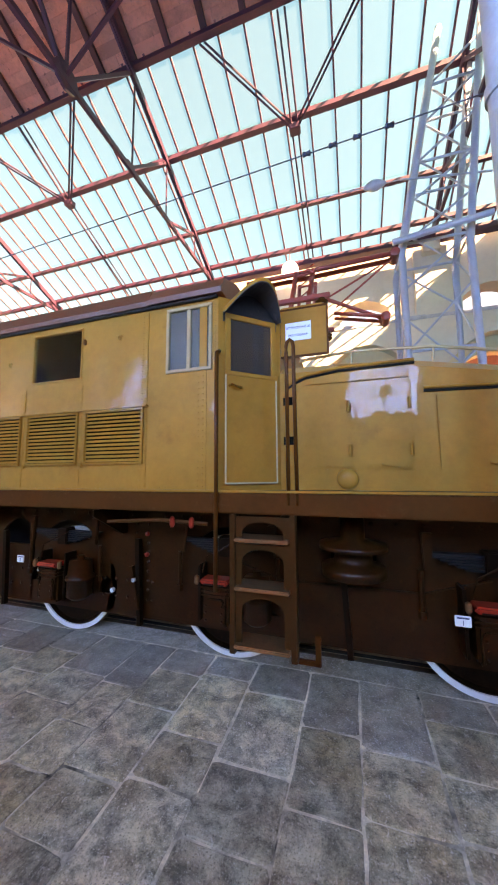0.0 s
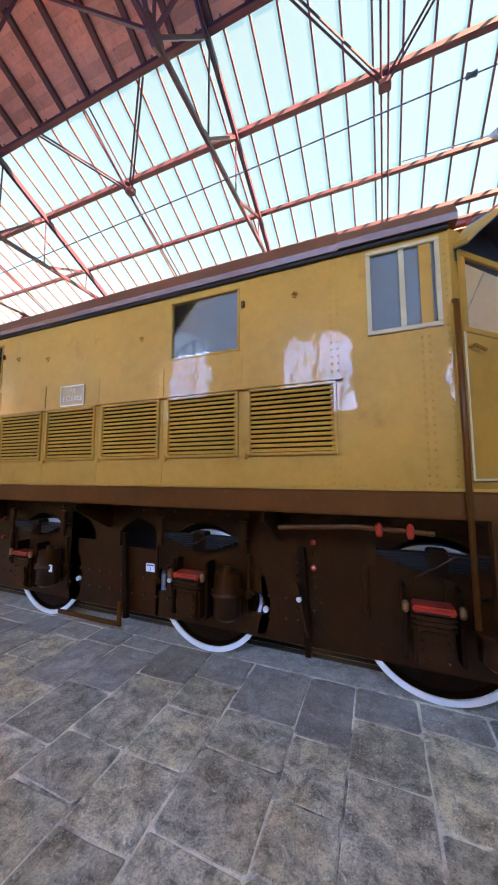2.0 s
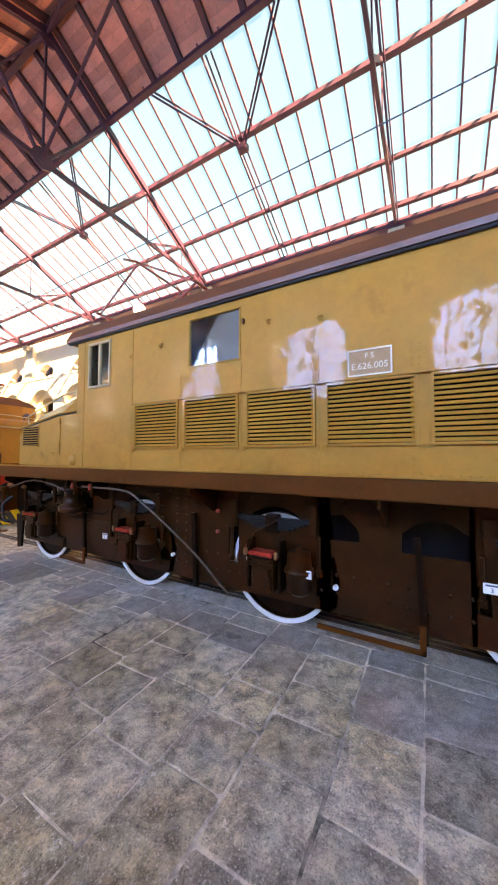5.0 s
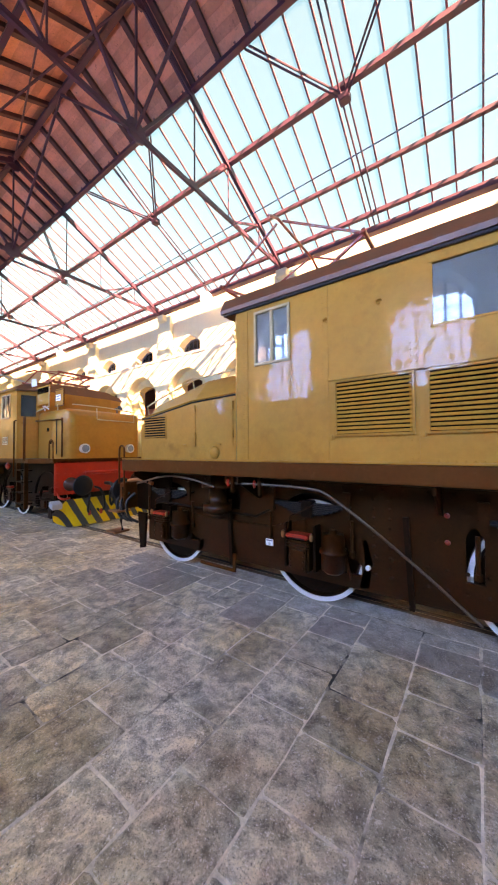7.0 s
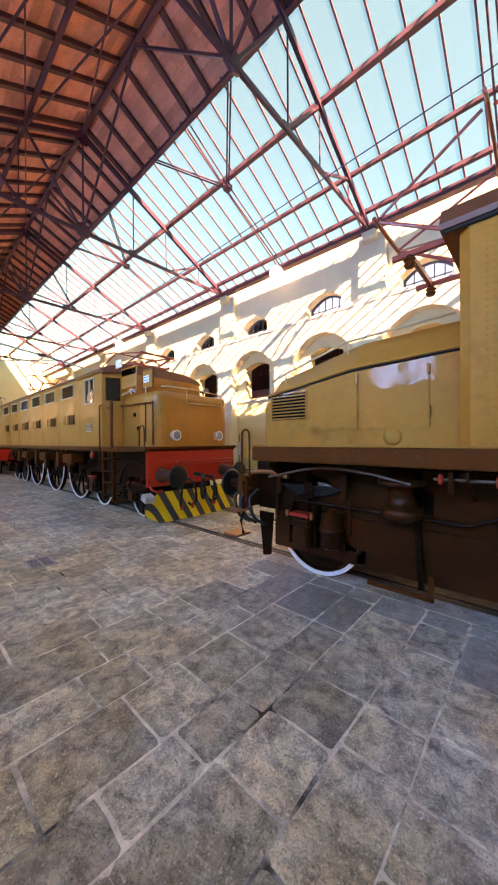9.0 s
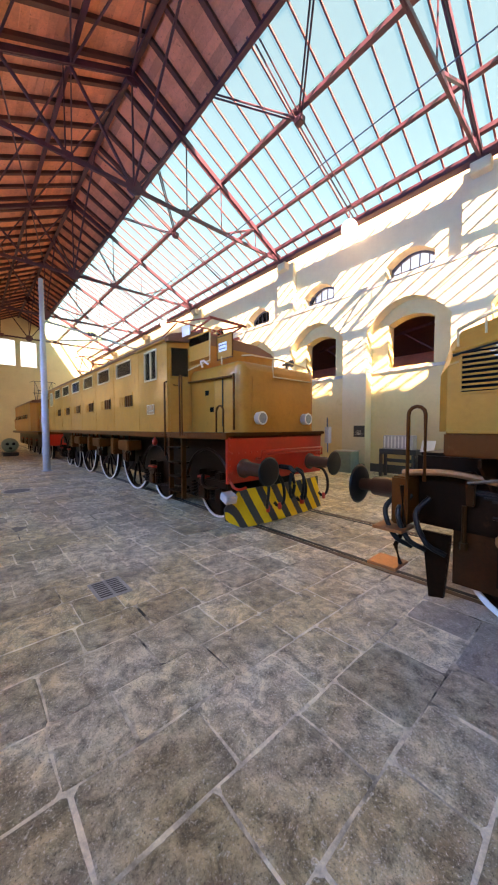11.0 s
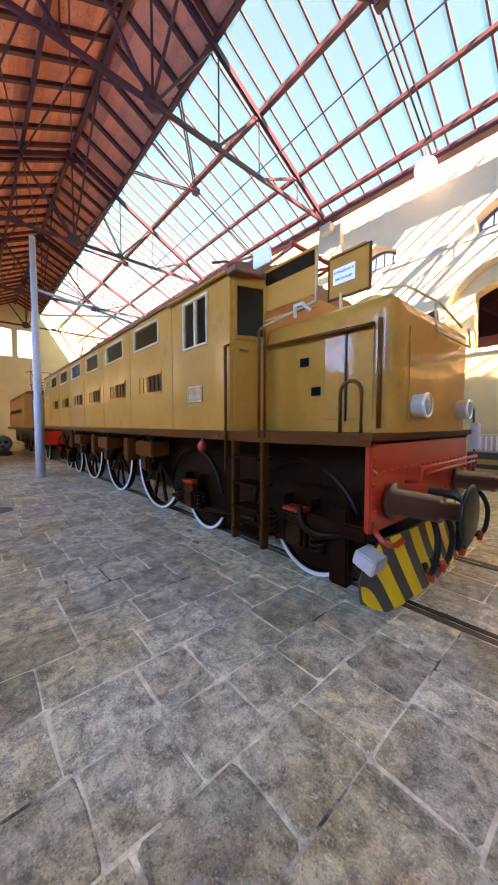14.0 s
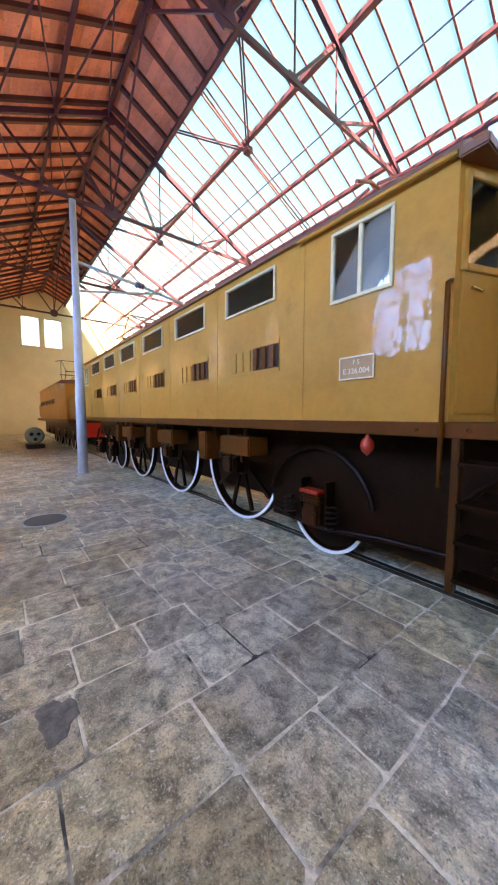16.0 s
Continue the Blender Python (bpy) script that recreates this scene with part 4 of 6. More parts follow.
# cab door on the slanted corner
d0, d1 = Vector((A1 + 0.03, SIDE + 0.028, 0)), Vector((-0.30, -0.708, 0))
dn = Vector((0.707, -0.707, 0))
dw = (d1 - d0).normalized()


def on_door(u, v, z):
    return d0 + dw * u + dn * v + Vector((0, 0, z))


def door_box(u0, u1, v0, v1, z0, z1, bm=None, bevel=0.004):
    b = box(0, 1, 0, 1, 0, 1)
    for vert in b.verts:
        vert.co = on_door(u0 + vert.co.x * (u1 - u0), v0 + vert.co.y * (v1 - v0), z0 + vert.co.z * (z1 - z0))
    bmesh.ops.recalc_face_normals(b, faces=b.faces[:])
    bmesh.ops.bevel(b, geom=b.edges[:], offset=bevel, segments=2, affect="EDGES", clamp_overlap=True)
    return merge(bm, b)


DL = (d1 - d0).length
door = part("cab_door", door_box(0.02, DL - 0.02, 0.004, 0.022, 1.76, 2.74), OCHRE, loco, "ochre cab door with a tall window")
f_ = door_box(0.02, DL - 0.02, 0.004, 0.026, 2.74, 2.78)
door_box(0.02, DL - 0.02, 0.004, 0.026, 3.27, 3.32, f_)
door_box(0.02, 0.07, 0.004, 0.026, 2.78, 3.27, f_)
door_box(DL - 0.07, DL - 0.02, 0.004, 0.026, 2.78, 3.27, f_)
part("window_frame", f_, OCHRE, door)
part("pane", door_box(0.07, DL - 0.07, 0.008, 0.012, 2.78, 3.27, None, 0.001), CABGLASS, door)
# charcoal sheet behind the glass, painting the unlit cab
part("dark_room", door_box(0.07, DL - 0.07, 0.0035, 0.006, 2.78, 3.27, None, 0.001), CHARCOAL, door)
hn = part("door_handle", tube([on_door(0.06, 0.02, 2.64), on_door(0.06, 0.06, 2.64), on_door(0.16, 0.06, 2.62)], 0.012, None, 8), BRASS, door, "brass lever handle")
tr_ = door_box(0.015, 0.03, 0.02, 0.03, 1.76, 2.74)
door_box(DL - 0.03, DL - 0.015, 0.02, 0.03, 1.76, 2.74, tr_)
door_box(0.015, DL - 0.015, 0.02, 0.03, 1.76, 1.775, tr_)
part("door_trim", tr_, TAN, door)
# curved hood over the door
def canopy_shell(z_in, z_out):
    """A barrel hood over the door, reaching out furthest at its crown."""
    bm = bmesh.new()
    rows_ = []
    for i in range(15):
        f = i / 14
        lift = math.sin(math.pi * (0.06 + 0.88 * f))
        z, out_ = 3.28 + 0.28 * lift, 0.05 + 0.24 * lift
        u = DL * f
        rows_.append([bm.verts.new(on_door(u, v, z + dz)) for v, dz in ((0.0, z_in), (out_, z_in - 0.02), (out_, z_out - 0.02), (0.0, z_out))])
    for p, q in zip(rows_, rows_[1:]):
        for k in range(4):
            bm.faces.new((p[k], p[(k + 1) % 4], q[(k + 1) % 4], q[k]))
    bm.faces.new(rows_[0])
    bm.faces.new(rows_[-1][::-1])
    bmesh.ops.recalc_face_normals(bm, faces=bm.faces[:])
    return bm


canopy = part("door_canopy", canopy_shell(0.0, 0.03), OCHRE, loco, "arched ochre canopy over the cab door")
part("canopy_lining", canopy_shell(-0.012, -0.002), CHARCOAL, canopy)
tymp = bmesh.new()
vs_ = [tymp.verts.new(on_door(DL * i / 14, 0.004, 3.28 + 0.28 * math.sin(math.pi * (0.06 + 0.88 * i / 14)))) for i in range(15)] + [tymp.verts.new(on_door(u, 0.004, 3.24)) for u in (DL, 0)]
tymp.faces.new(vs_)
bmesh.ops.solidify(tymp, geom=tymp.faces[:], thickness=0.02)
part("canopy_back", tymp, CHARCOAL, canopy)
part("horn", lathe([(3.62, 0.11), (3.66, 0.13), (3.68, 0.13), (3.7, 0.08)], (-0.42, -0.75, 0), "z", 20), BARS, loco)


def hood(parent, xa, xb, ins, side, far, z0, z_side, z_top, drop):
    """A bonnet: upright sides, slanted shoulders, the top falling towards the nose."""
    def ring(x, fall):
        return [(x, side, z0), (x, side, z_side - fall), (x, side + 0.05, z_side + 0.03 - fall), (x, side + ins, z_top - fall), (x, far - ins, z_top - fall), (x, far - 0.05, z_side + 0.03 - fall), (x, far, z_side - fall), (x, far, z0)]
    xm = xa + (xb - xa) * 0.45
    rings = [ring(xa, 0), ring(xm, 0.03), ring(xb - math.copysign(0.08, xb - xa), drop * 0.9)]
    tip = []
    for (x, y, z) in ring(xb, drop):
        tip.append((x, side + 0.08 if y < side + 0.08 else far - 0.08 if y > far - 0.08 else y, z - 0.06 if z > z0 else z))
    rings.append(tip)
    bm = bmesh.new()
    vr = [[bm.verts.new(p) for p in r] for r in rings]
    for a, b in zip(vr, vr[1:]):
        for i in range(7):
            bm.faces.new((a[i], b[i], b[i + 1], a[i + 1]))
    bm.faces.new(vr[0])
    bm.faces.new(vr[-1][::-1])
    bmesh.ops.recalc_face_normals(bm, faces=bm.faces[:])
    return part("hood", bm, OCHRE, parent)


HS = -0.70
hr = hood(loco, -0.272, 2.15, 0.16, HS, 2 * CY - HS, 1.70, 2.82, 2.92, 0.28)
hl = hood(loco, A0 - 0.002, -10.62, 0.36, HS, 2 * CY - HS, 1.70, 2.60, 2.97, 0.36)
# hatches on the hoods
for h_, segs, z1_ in ((hr, [(-0.03, 0.36), (0.375, 0.86), (1.06, 1.75)], 2.50), (hl, [(-9.2, -8.5), (-9.85, -9.22)], 2.46)):
    for a, b2 in segs:
        part("hatch", box(a, b2, HS - 0.012, HS, 1.88, z1_, 0.006), OCHRE, h_)
        part("hatch_handle", bar(((a + b2) / 2, HS - 0.03, 1.93), ((a + b2) / 2 + 0.14, HS - 0.03, 1.91), 0.02, 0.014), OCHRE, h_)
        for z in (2.0, 2.4):
            part("hinge", tube([(b2 - 0.005, HS - 0.02, z), (b2 - 0.005, HS - 0.02, z + 0.1)], 0.014, None, 8), OCHRE, h_)
lv = part("louvre_panel", frame_of(-10.45, -9.88, 2.02, 2.4, HS - 0.014, HS, 0.02), OCHRE, hl)
for k in range(8):
    part("slat", box(-10.43, -9.9, HS - 0.02, HS, 2.05 + k * 0.042, 2.066 + k * 0.042, 0.003), OCHRE, lv)
# shade between these slats, painted as a near-black sheet
part("panel_back", box(-10.44, -9.89, HS - 0.003, HS - 0.001, 2.03, 2.39), RECESS_SHADE, lv)
for h_, x in ((hr, 0.33), (hl, -8.85)):
    part("side_lamp", lathe([(HS - 0.045, 0.0005), (HS - 0.042, 0.04), (HS - 0.03, 0.075), (HS - 0.012, 0.09), (HS, 0.094)], (x, 0, 1.80), "y", 20), OCHRE, h_, "round ochre side lamp cover", round_=True)
# foot holes: no depth, their shade painted as near-black plates
for z in (2.5, 2.12):
    part("step_slot", box(-0.24, -0.12, HS - 0.006, HS - 0.002, z, z + 0.08, 0.002), RECESS_SHADE, hr)
for h_, pts_ in ((hr, [(-0.1, HS + 0.15, 2.98), (0.4, HS + 0.15, 3.02), (1.1, HS + 0.15, 2.98), (1.9, HS + 0.15, 2.82)]), (hl, [(-8.3, HS + 0.12, 2.98), (-9.4, HS + 0.12, 2.93), (-10.3, HS + 0.12, 2.68), (-10.5, HS + 0.1, 2.6)])):
    handrail(h_, pts_, 0.014, TAN)
    for p in pts_[1:]:
        part("rail_stay", tube([p, (p[0], p[1] + 0.03, p[2] - 0.14)], 0.01, None, 6), TAN, h_)
for h_, pts_ in ((hr, [(-0.2, 2.66), (-0.12, 2.71), (-0.02, 2.75), (0.28, 2.79), (0.91, 2.80)]), (hr, [(0.97, 2.545), (1.9, 2.52)]), (hl, [(-8.22, 2.595), (-9.3, 2.55), (-10.5, 2.36)])):
    part("lid_seam", tube([(a, HS - 0.006, z) for a, z in pts_], 0.012, None, 8), BLACK, h_)
    part("lid_lip", tube([(a, HS - 0.008, z + 0.028) for a, z in pts_], 0.014, None, 8), OCHRE, h_)
for z in (1.92, 2.69):
    part("belt_strip", box(-0.03, 0.86, HS - 0.016, HS, z - 0.012, z + 0.006, 0.003), OCHRE, hr)
wb = warning_board(loco, -0.29, 0.20, -0.62, 3.0, 3.53)
ladder(loco, -0.62, -0.07, SIDE - 0.03, [0.48, 0.92, 1.30], 1.52, 0.42, COPPER, True)
handrail(loco, [(-0.73, SIDE - 0.06, 0.9), (-0.73, SIDE - 0.06, 2.92), (-0.73, SIDE, 2.95)], 0.018)
handrail(loco, [(-0.12, SIDE - 0.02, 1.6), (-0.12, SIDE - 0.02, 2.85)] + [(-0.09 + 0.03 * math.cos(radians(a)), SIDE - 0.02, 2.9 + 0.06 * math.sin(radians(a))) for a in (180, 140, 90, 40, 0)] + [(-0.06, SIDE - 0.02, 2.6), (-0.05, SIDE - 0.02, 1.6)], 0.016)
# running gear
WHEELS = [1.40, -0.85, -2.92, -5.30, -7.45, -9.88]
for x in WHEELS:
    wheel(loco, x, -0.45, 0.61)
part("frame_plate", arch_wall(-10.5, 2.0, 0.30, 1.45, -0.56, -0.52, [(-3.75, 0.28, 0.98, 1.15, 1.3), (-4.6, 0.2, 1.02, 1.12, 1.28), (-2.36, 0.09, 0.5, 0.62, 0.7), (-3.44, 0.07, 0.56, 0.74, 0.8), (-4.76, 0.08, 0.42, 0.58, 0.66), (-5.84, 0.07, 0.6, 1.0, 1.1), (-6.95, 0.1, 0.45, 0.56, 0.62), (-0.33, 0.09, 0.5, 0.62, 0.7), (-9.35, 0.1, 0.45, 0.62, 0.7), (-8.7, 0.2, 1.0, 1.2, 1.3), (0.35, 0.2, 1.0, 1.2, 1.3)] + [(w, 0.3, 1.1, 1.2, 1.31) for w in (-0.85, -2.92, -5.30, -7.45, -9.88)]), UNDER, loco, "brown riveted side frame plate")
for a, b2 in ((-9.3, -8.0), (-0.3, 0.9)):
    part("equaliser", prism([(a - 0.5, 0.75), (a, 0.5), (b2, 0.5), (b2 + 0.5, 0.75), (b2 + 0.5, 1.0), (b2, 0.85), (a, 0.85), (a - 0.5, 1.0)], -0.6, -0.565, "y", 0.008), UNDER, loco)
part("belly", box(-10.1, 1.7, -0.1, 1.0, 0.5, 1.56), BLACK, loco)
b = rivets([(x, -0.565, z) for x in np.arange(-6.7, -1.6, 0.16) for z in (0.5, 0.68)] + [(x, -0.565, z) for x in (-6.72, -6.56, -1.95, -1.8) for z in np.arange(0.5, 1.4, 0.1)] + [(x, -0.565, 1.40) for x in np.arange(-10.2, 1.8, 0.21)], 0.021)
part("frame_rivets", b, UNDER, loco)["kind"] = "stuff"
for x in WHEELS:
    axle_box(loco, x - 0.06, -0.78, 0.62)
    drum(loco, x + 0.34, -0.72, 0.9, 0.13, 0.42)
    leaf_spring(loco, x, -0.66, 1.2)
for x in (-1.9, -3.9, -6.4, -8.65, 0.25):
    part("brake_hanger", bar((x, -0.62, 1.15), (x + 0.05, -0.62, 0.25), 0.05, 0.05), FRAME, loco)
    part("brake_block", box(x - 0.02, x + 0.12, -0.55, -0.44, 0.3, 0.72, 0.02), FRAME, loco)
part("brake_rod", tube([(-9.7, -0.2, 0.32), (-5.6, -0.2, 0.32), (-5.1, -0.2, 0.3), (-1.0, -0.2, 0.32)], 0.025, None, 8), FRAME, loco)
for a, b2 in ((-4.78, -3.84), (-9.12, -8.47), (-0.15, 0.06)):
    part("guard_bar", box(a, b2, -0.72, -0.69, 0.19, 0.235, 0.006, box(b2 - 0.05, b2, -0.72, -0.69, 0.19, 0.44, 0.006)), BROWN, loco)
for x in WHEELS:
    # brake shoe with its hanger pin, spring hangers and oil cups by each wheel
    part("brake_shoe", prism([(x + 0.56, 0.3), (x + 0.68, 0.34), (x + 0.72, 0.62), (x + 0.66, 0.86), (x + 0.6, 0.84), (x + 0.63, 0.6)], -0.56, -0.46, "y", 0.008), UNDER, loco)
    part("shoe_pin", lathe([(-0.60, 0.001), (-0.595, 0.026), (-0.5, 0.026)], (x + 0.67, 0, 0.56), "y", 12), WHITE, loco)
    for dx in (-0.24, 0.12):
        part("oil_cup", lathe([(0.80, 0.012), (0.82, 0.024), (0.87, 0.024), (0.885, 0.01)], (x + dx, -0.8, 0), "z", 12), COPPER, loco, "small worn copper oil cup")
    part("oil_pipe", tube([(x - 0.2, -0.76, 0.9), (x - 0.16, -0.78, 1.05), (x - 0.02, -0.74, 1.12), (x + 0.12, -0.7, 1.2)], 0.008, None, 6), UNDER, loco)
    for dx in (-0.52, 0.52):
        part("spring_hanger", tube([(x + dx, -0.63, 0.72), (x + dx, -0.63, 1.05)], 0.02, None, 8), UNDER, loco)
        part("hanger_nut", lathe([(0.66, 0.034), (0.72, 0.034)], (x + dx, -0.63, 0), "z", 6), UNDER, loco)
for x in (-6.1, -4.15, -2.1, -0.2, -8.15, -10.2):
    part("frame_gusset", prism([(-1.08, 1.5), (-0.56, 1.5), (-0.56, 1.2), (-0.64, 1.2), (-1.08, 1.44)], x - 0.012, x + 0.012, "x", 0.003), UNDER, loco)
for x in (-3.3, -1.95, -5.62, -7.05):
    part("brake_lever", bar((x, -0.64, 0.86), (x + 0.1, -0.64, 0.42), 0.05, 0.025), UNDER, loco)
    part("lever_pin", lathe([(-0.67, 0.001), (-0.665, 0.024), (-0.6, 0.024)], (x + 0.03, 0, 0.72), "y", 10), CHROME, loco)
part("conduit", tube([(-10.2, -0.62, 0.98), (-8.2, -0.62, 0.96), (-7.9, -0.62, 1.1)], 0.016, None, 8), FRAME, loco)
for x in (-8.35, -7.95):
    part("cock", lathe([(1.38, 0.012), (1.40, 0.02), (1.45, 0.02), (1.47, 0.01)], (x, -1.01, 0), "z", 12), RED, loco, "small red valve")
    part("cock_bracket", box(x + 0.06, x + 0.1, -1.04, -0.98, 1.3, 1.5, 0.006), UNDER, loco)
for i, (x, z) in enumerate(((1.12, 0.74), (-3.4, 0.87), (-4.86, 0.71), (-7.88, 0.71), (-9.5, 0.73))):
    p = part("inspection_plate", box(x - 0.055, x + 0.055, -0.80, -0.79, z - 0.04, z + 0.04, 0.004), WHITE, loco, "small white numbered plate")
    lettering(str((1, 3, 4, 5, 6)[i]), p, INK, x, -0.802, z - 0.012, 0.05, 0, "plate_number", 0.001)
    part("plate_line", box(x - 0.04, x + 0.04, -0.803, -0.801, z + 0.018, z + 0.03), INK, p)
part("air_pipe", tube([(-2.0, -0.98, 1.38), (-1.4, -0.98, 1.42), (-0.9, -0.98, 1.40)], 0.018, None, 8), BROWN, loco)
for x in (-1.25, -1.05):
    part("cock", lathe([(1.36, 0.014), (1.38, 0.024), (1.44, 0.024), (1.46, 0.01)], (x, -1.0, 0), "z", 12), RED, loco, "small red valve")
part("sand_pipe", tube(bend([(-8.4, -1.0, 1.42), (-7.3, -1.02, 1.42), (-6.95, -1.0, 1.3), (-6.3, -0.8, 0.75), (-5.8, -0.75, 0.32)]), 0.014, None, 8), RAIL, loco)
part("sand_pipe", tube(bend([(-10.3, -0.95, 1.3), (-9.6, -0.98, 1.45), (-9.1, -0.98, 1.44), (-8.6, -0.98, 1.35)]), 0.014, None, 8), RAIL, loco)
for x, z in ((-6.05, 1.2), (-1.8, 1.2), (-6.05, 0.95), (-1.8, 0.98)):
    part("red_knob", lathe([(-0.62, 0.001), (-0.61, 0.022), (-0.59, 0.026), (-0.565, 0.015)], (x, 0, z), "y", 10), RED, loco)
# buffer end
part("buffer_beam", box(-10.95, -10.8, -0.85, 1.75, 0.82, 1.28, 0.015), BROWN, loco)
part("frame_nose", box(-10.82, -9.9, -0.6, 1.5, 0.8, 1.5, 0.03), FRAME, loco)
for y in (CY - 0.875, CY + 0.875):
    buffer(loco, -10.95, -11.53, y, 1.08)
    buffer(loco, 2.4, 3.1, y, 1.06)
part("buffer_beam", box(2.3, 2.4, -0.85, 1.75, 0.82, 1.28, 0.015), BROWN, loco)
part("frame_nose", box(1.7, 2.32, -0.6, 1.5, 0.8, 1.5, 0.03), FRAME, loco)
handrail(loco, [(-10.75, -0.98, 1.28), (-10.75, -0.98, 1.85)] + arc((-10.68, -0.98, 1.85), 0.07, 180, 0, 6) + [(-10.61, -0.98, 1.28)], 0.016)
for z, x in ((0.78, -10.9), (0.42, -10.95)):
    part("shunter_step", box(x - 0.16, x + 0.12, -1.0, -0.72, z, z + 0.03, 0.006), COPPER, loco)
part("step_hanger", tube([(-10.85, -0.85, 1.2), (-10.82, -0.85, 0.8), (-10.9, -0.85, 0.62), (-10.85, -0.85, 0.45)], 0.022, None, 8), FRAME, loco)
for dx in (0, 0.12, 0.28):
    part("coupling_hose", tube(bend([(-10.92 + dx, -0.75, 1.1), (-11.0 + dx, -0.86, 0.95), (-10.9 + dx, -0.88, 0.72), (-10.78 + dx, -0.78, 0.62)]), 0.024, None, 8), BLACK, loco)
part("valve_cluster", tube(bend([(-10.9, -0.7, 1.3), (-10.5, -0.75, 1.34), (-10.1, -0.8, 1.3)]), 0.03, None, 8), COPPER, loco)
part("life_guard", prism([(-10.75, 0.75), (-10.5, 0.75), (-10.55, 0.15), (-10.68, 0.12)], -0.62, -0.58, "y", 0.005), FRAME, loco)
part("spring_pot", lathe([(0.95, 0.1), (1.0, 0.2), (1.08, 0.2), (1.1, 0.13), (1.3, 0.12), (1.32, 0.22), (1.36, 0.22), (1.38, 0.1), (1.5, 0.1)], (-8.75, -0.75, 0), "z", 24), UNDER, loco, round_=True)
part("spring_pot", lathe([(0.95, 0.1), (1.0, 0.26), (1.08, 0.26), (1.1, 0.16), (1.2, 0.15), (1.22, 0.28), (1.26, 0.28), (1.3, 0.1), (1.5, 0.1)], (0.35, -0.75, 0), "z", 24), UNDER, loco, round_=True)

pf = thing("pantograph", 0.0, CY, 3.86, "red folded pantograph with long arms over the bonnet", "pantograph", "pantographs")
for y in (CY - 0.5, CY + 0.44):
    part("base_beam", box(-0.9, 0.2, y, y + 0.06, 3.9, 3.96, 0.01), PANTO, pf)
for x in (-0.85, 0.1):
    for y in (CY - 0.47, CY + 0.47):
        part("insulator", lathe([(3.78, 0.05), (3.81, 0.075), (3.83, 0.045), (3.86, 0.075), (3.88, 0.04), (3.9, 0.04)], (x, y, 0), "z", 12), BROWN, pf)
tower = bmesh.new()
for x in (-0.24, -0.02):
    for y in (CY - 0.28, CY + 0.28):
        bar((x - 0.06, y, 3.94), (x, y * 0.5 + CY * 0.5, 4.5), 0.045, 0.045, tower)
for z in (4.1, 4.25, 4.4):
    bar((-0.22, CY - 0.2, z), (0.0, CY - 0.2, z + 0.02), 0.02, 0.02, tower)
    bar((-0.22, CY - 0.2, z), (0.0, CY - 0.2, z + 0.14), 0.012, 0.012, tower)
part("tower", tower, PANTO, pf, "red latticed steel tower")
for dy in (-0.07, 0.07):
    part("upper_arm", tube([(-0.95, CY + dy, 4.52), (-0.2, CY + dy, 4.53), (0.97, CY + dy, 4.56)], 0.032, None, 10), PANTO, pf, round_=True)
    part("lower_arm", tube([(0.22, CY + dy, 3.90), (0.83, CY + dy, 3.76)], 0.022, None, 10), PANTO, pf, round_=True)
part("lower_arm", tube([(-0.12, CY, 4.28), (0.3, CY, 4.05), (0.81, CY, 3.77)], 0.024, None, 10), PANTO, pf, round_=True)
part("diagonal_rod", tube([(0.25, CY - 0.02, 4.0), (0.95, CY - 0.02, 4.53)], 0.012, None, 6), PANTO, pf)
part("diagonal_rod", tube([(-0.05, CY + 0.05, 4.1), (0.8, CY + 0.05, 4.5)], 0.012, None, 6), PANTO, pf)
for x, z in ((0.97, 4.56), (0.83, 3.76)):
    part("knuckle", lathe([(CY - 0.11, 0.03), (CY - 0.1, 0.055), (CY + 0.1, 0.055), (CY + 0.11, 0.03)], (x, 0, z), "y", 12), PANTO, pf)
pantograph(-8.1, CY, 3.88, 1.9, 1.15, PANTO, "dark red half-raised pantograph on the roof")

# ---- the second locomotive ----
S2 = -0.985
F2 = 2 * CY - S2
loco2 = thing("locomotive", -20.8, CY, 0, "ochre locomotive with red front and striped plough", "locomotive", "electric locomotives")
B0, B1 = -26.9, -15.1
WT2 = [(-16.12, -15.53, 2.71, 3.33), (-26.4, -25.9, 2.71, 3.3)]
WW2 = [(-17.83, -16.86, 2.97, 3.34), (-19.36, -18.36, 2.97, 3.34), (-20.88, -19.88, 2.97, 3.34), (-22.4, -21.4, 2.97, 3.34), (-23.9, -22.9, 2.97, 3.34), (-25.4, -24.4, 2.97, 3.34)]
o2 = [(B0, S2), (B1, S2), (B1 + 0.16, S2 + 0.44), (B1 + 0.16, F2 - 0.44), (B1, F2), (B0, F2)]
body2 = part("body", body_skin(o2, 1.66, 3.42, WT2 + WW2), OCHRE, loco2)
for w_ in WT2:
    sash(body2, *w_, S2, TAN)
for w_ in WW2:
    sash(body2, *w_, S2, TAN, False, 0.028, WHITE)
for x in (-16.45, -18.05, -19.6, -21.15, -22.65, -24.15, -25.65):
    part("cover_strip", box(x - 0.008, x + 0.008, S2 - 0.004, S2, 1.67, 3.4, 0.002), OCHRE, body2)
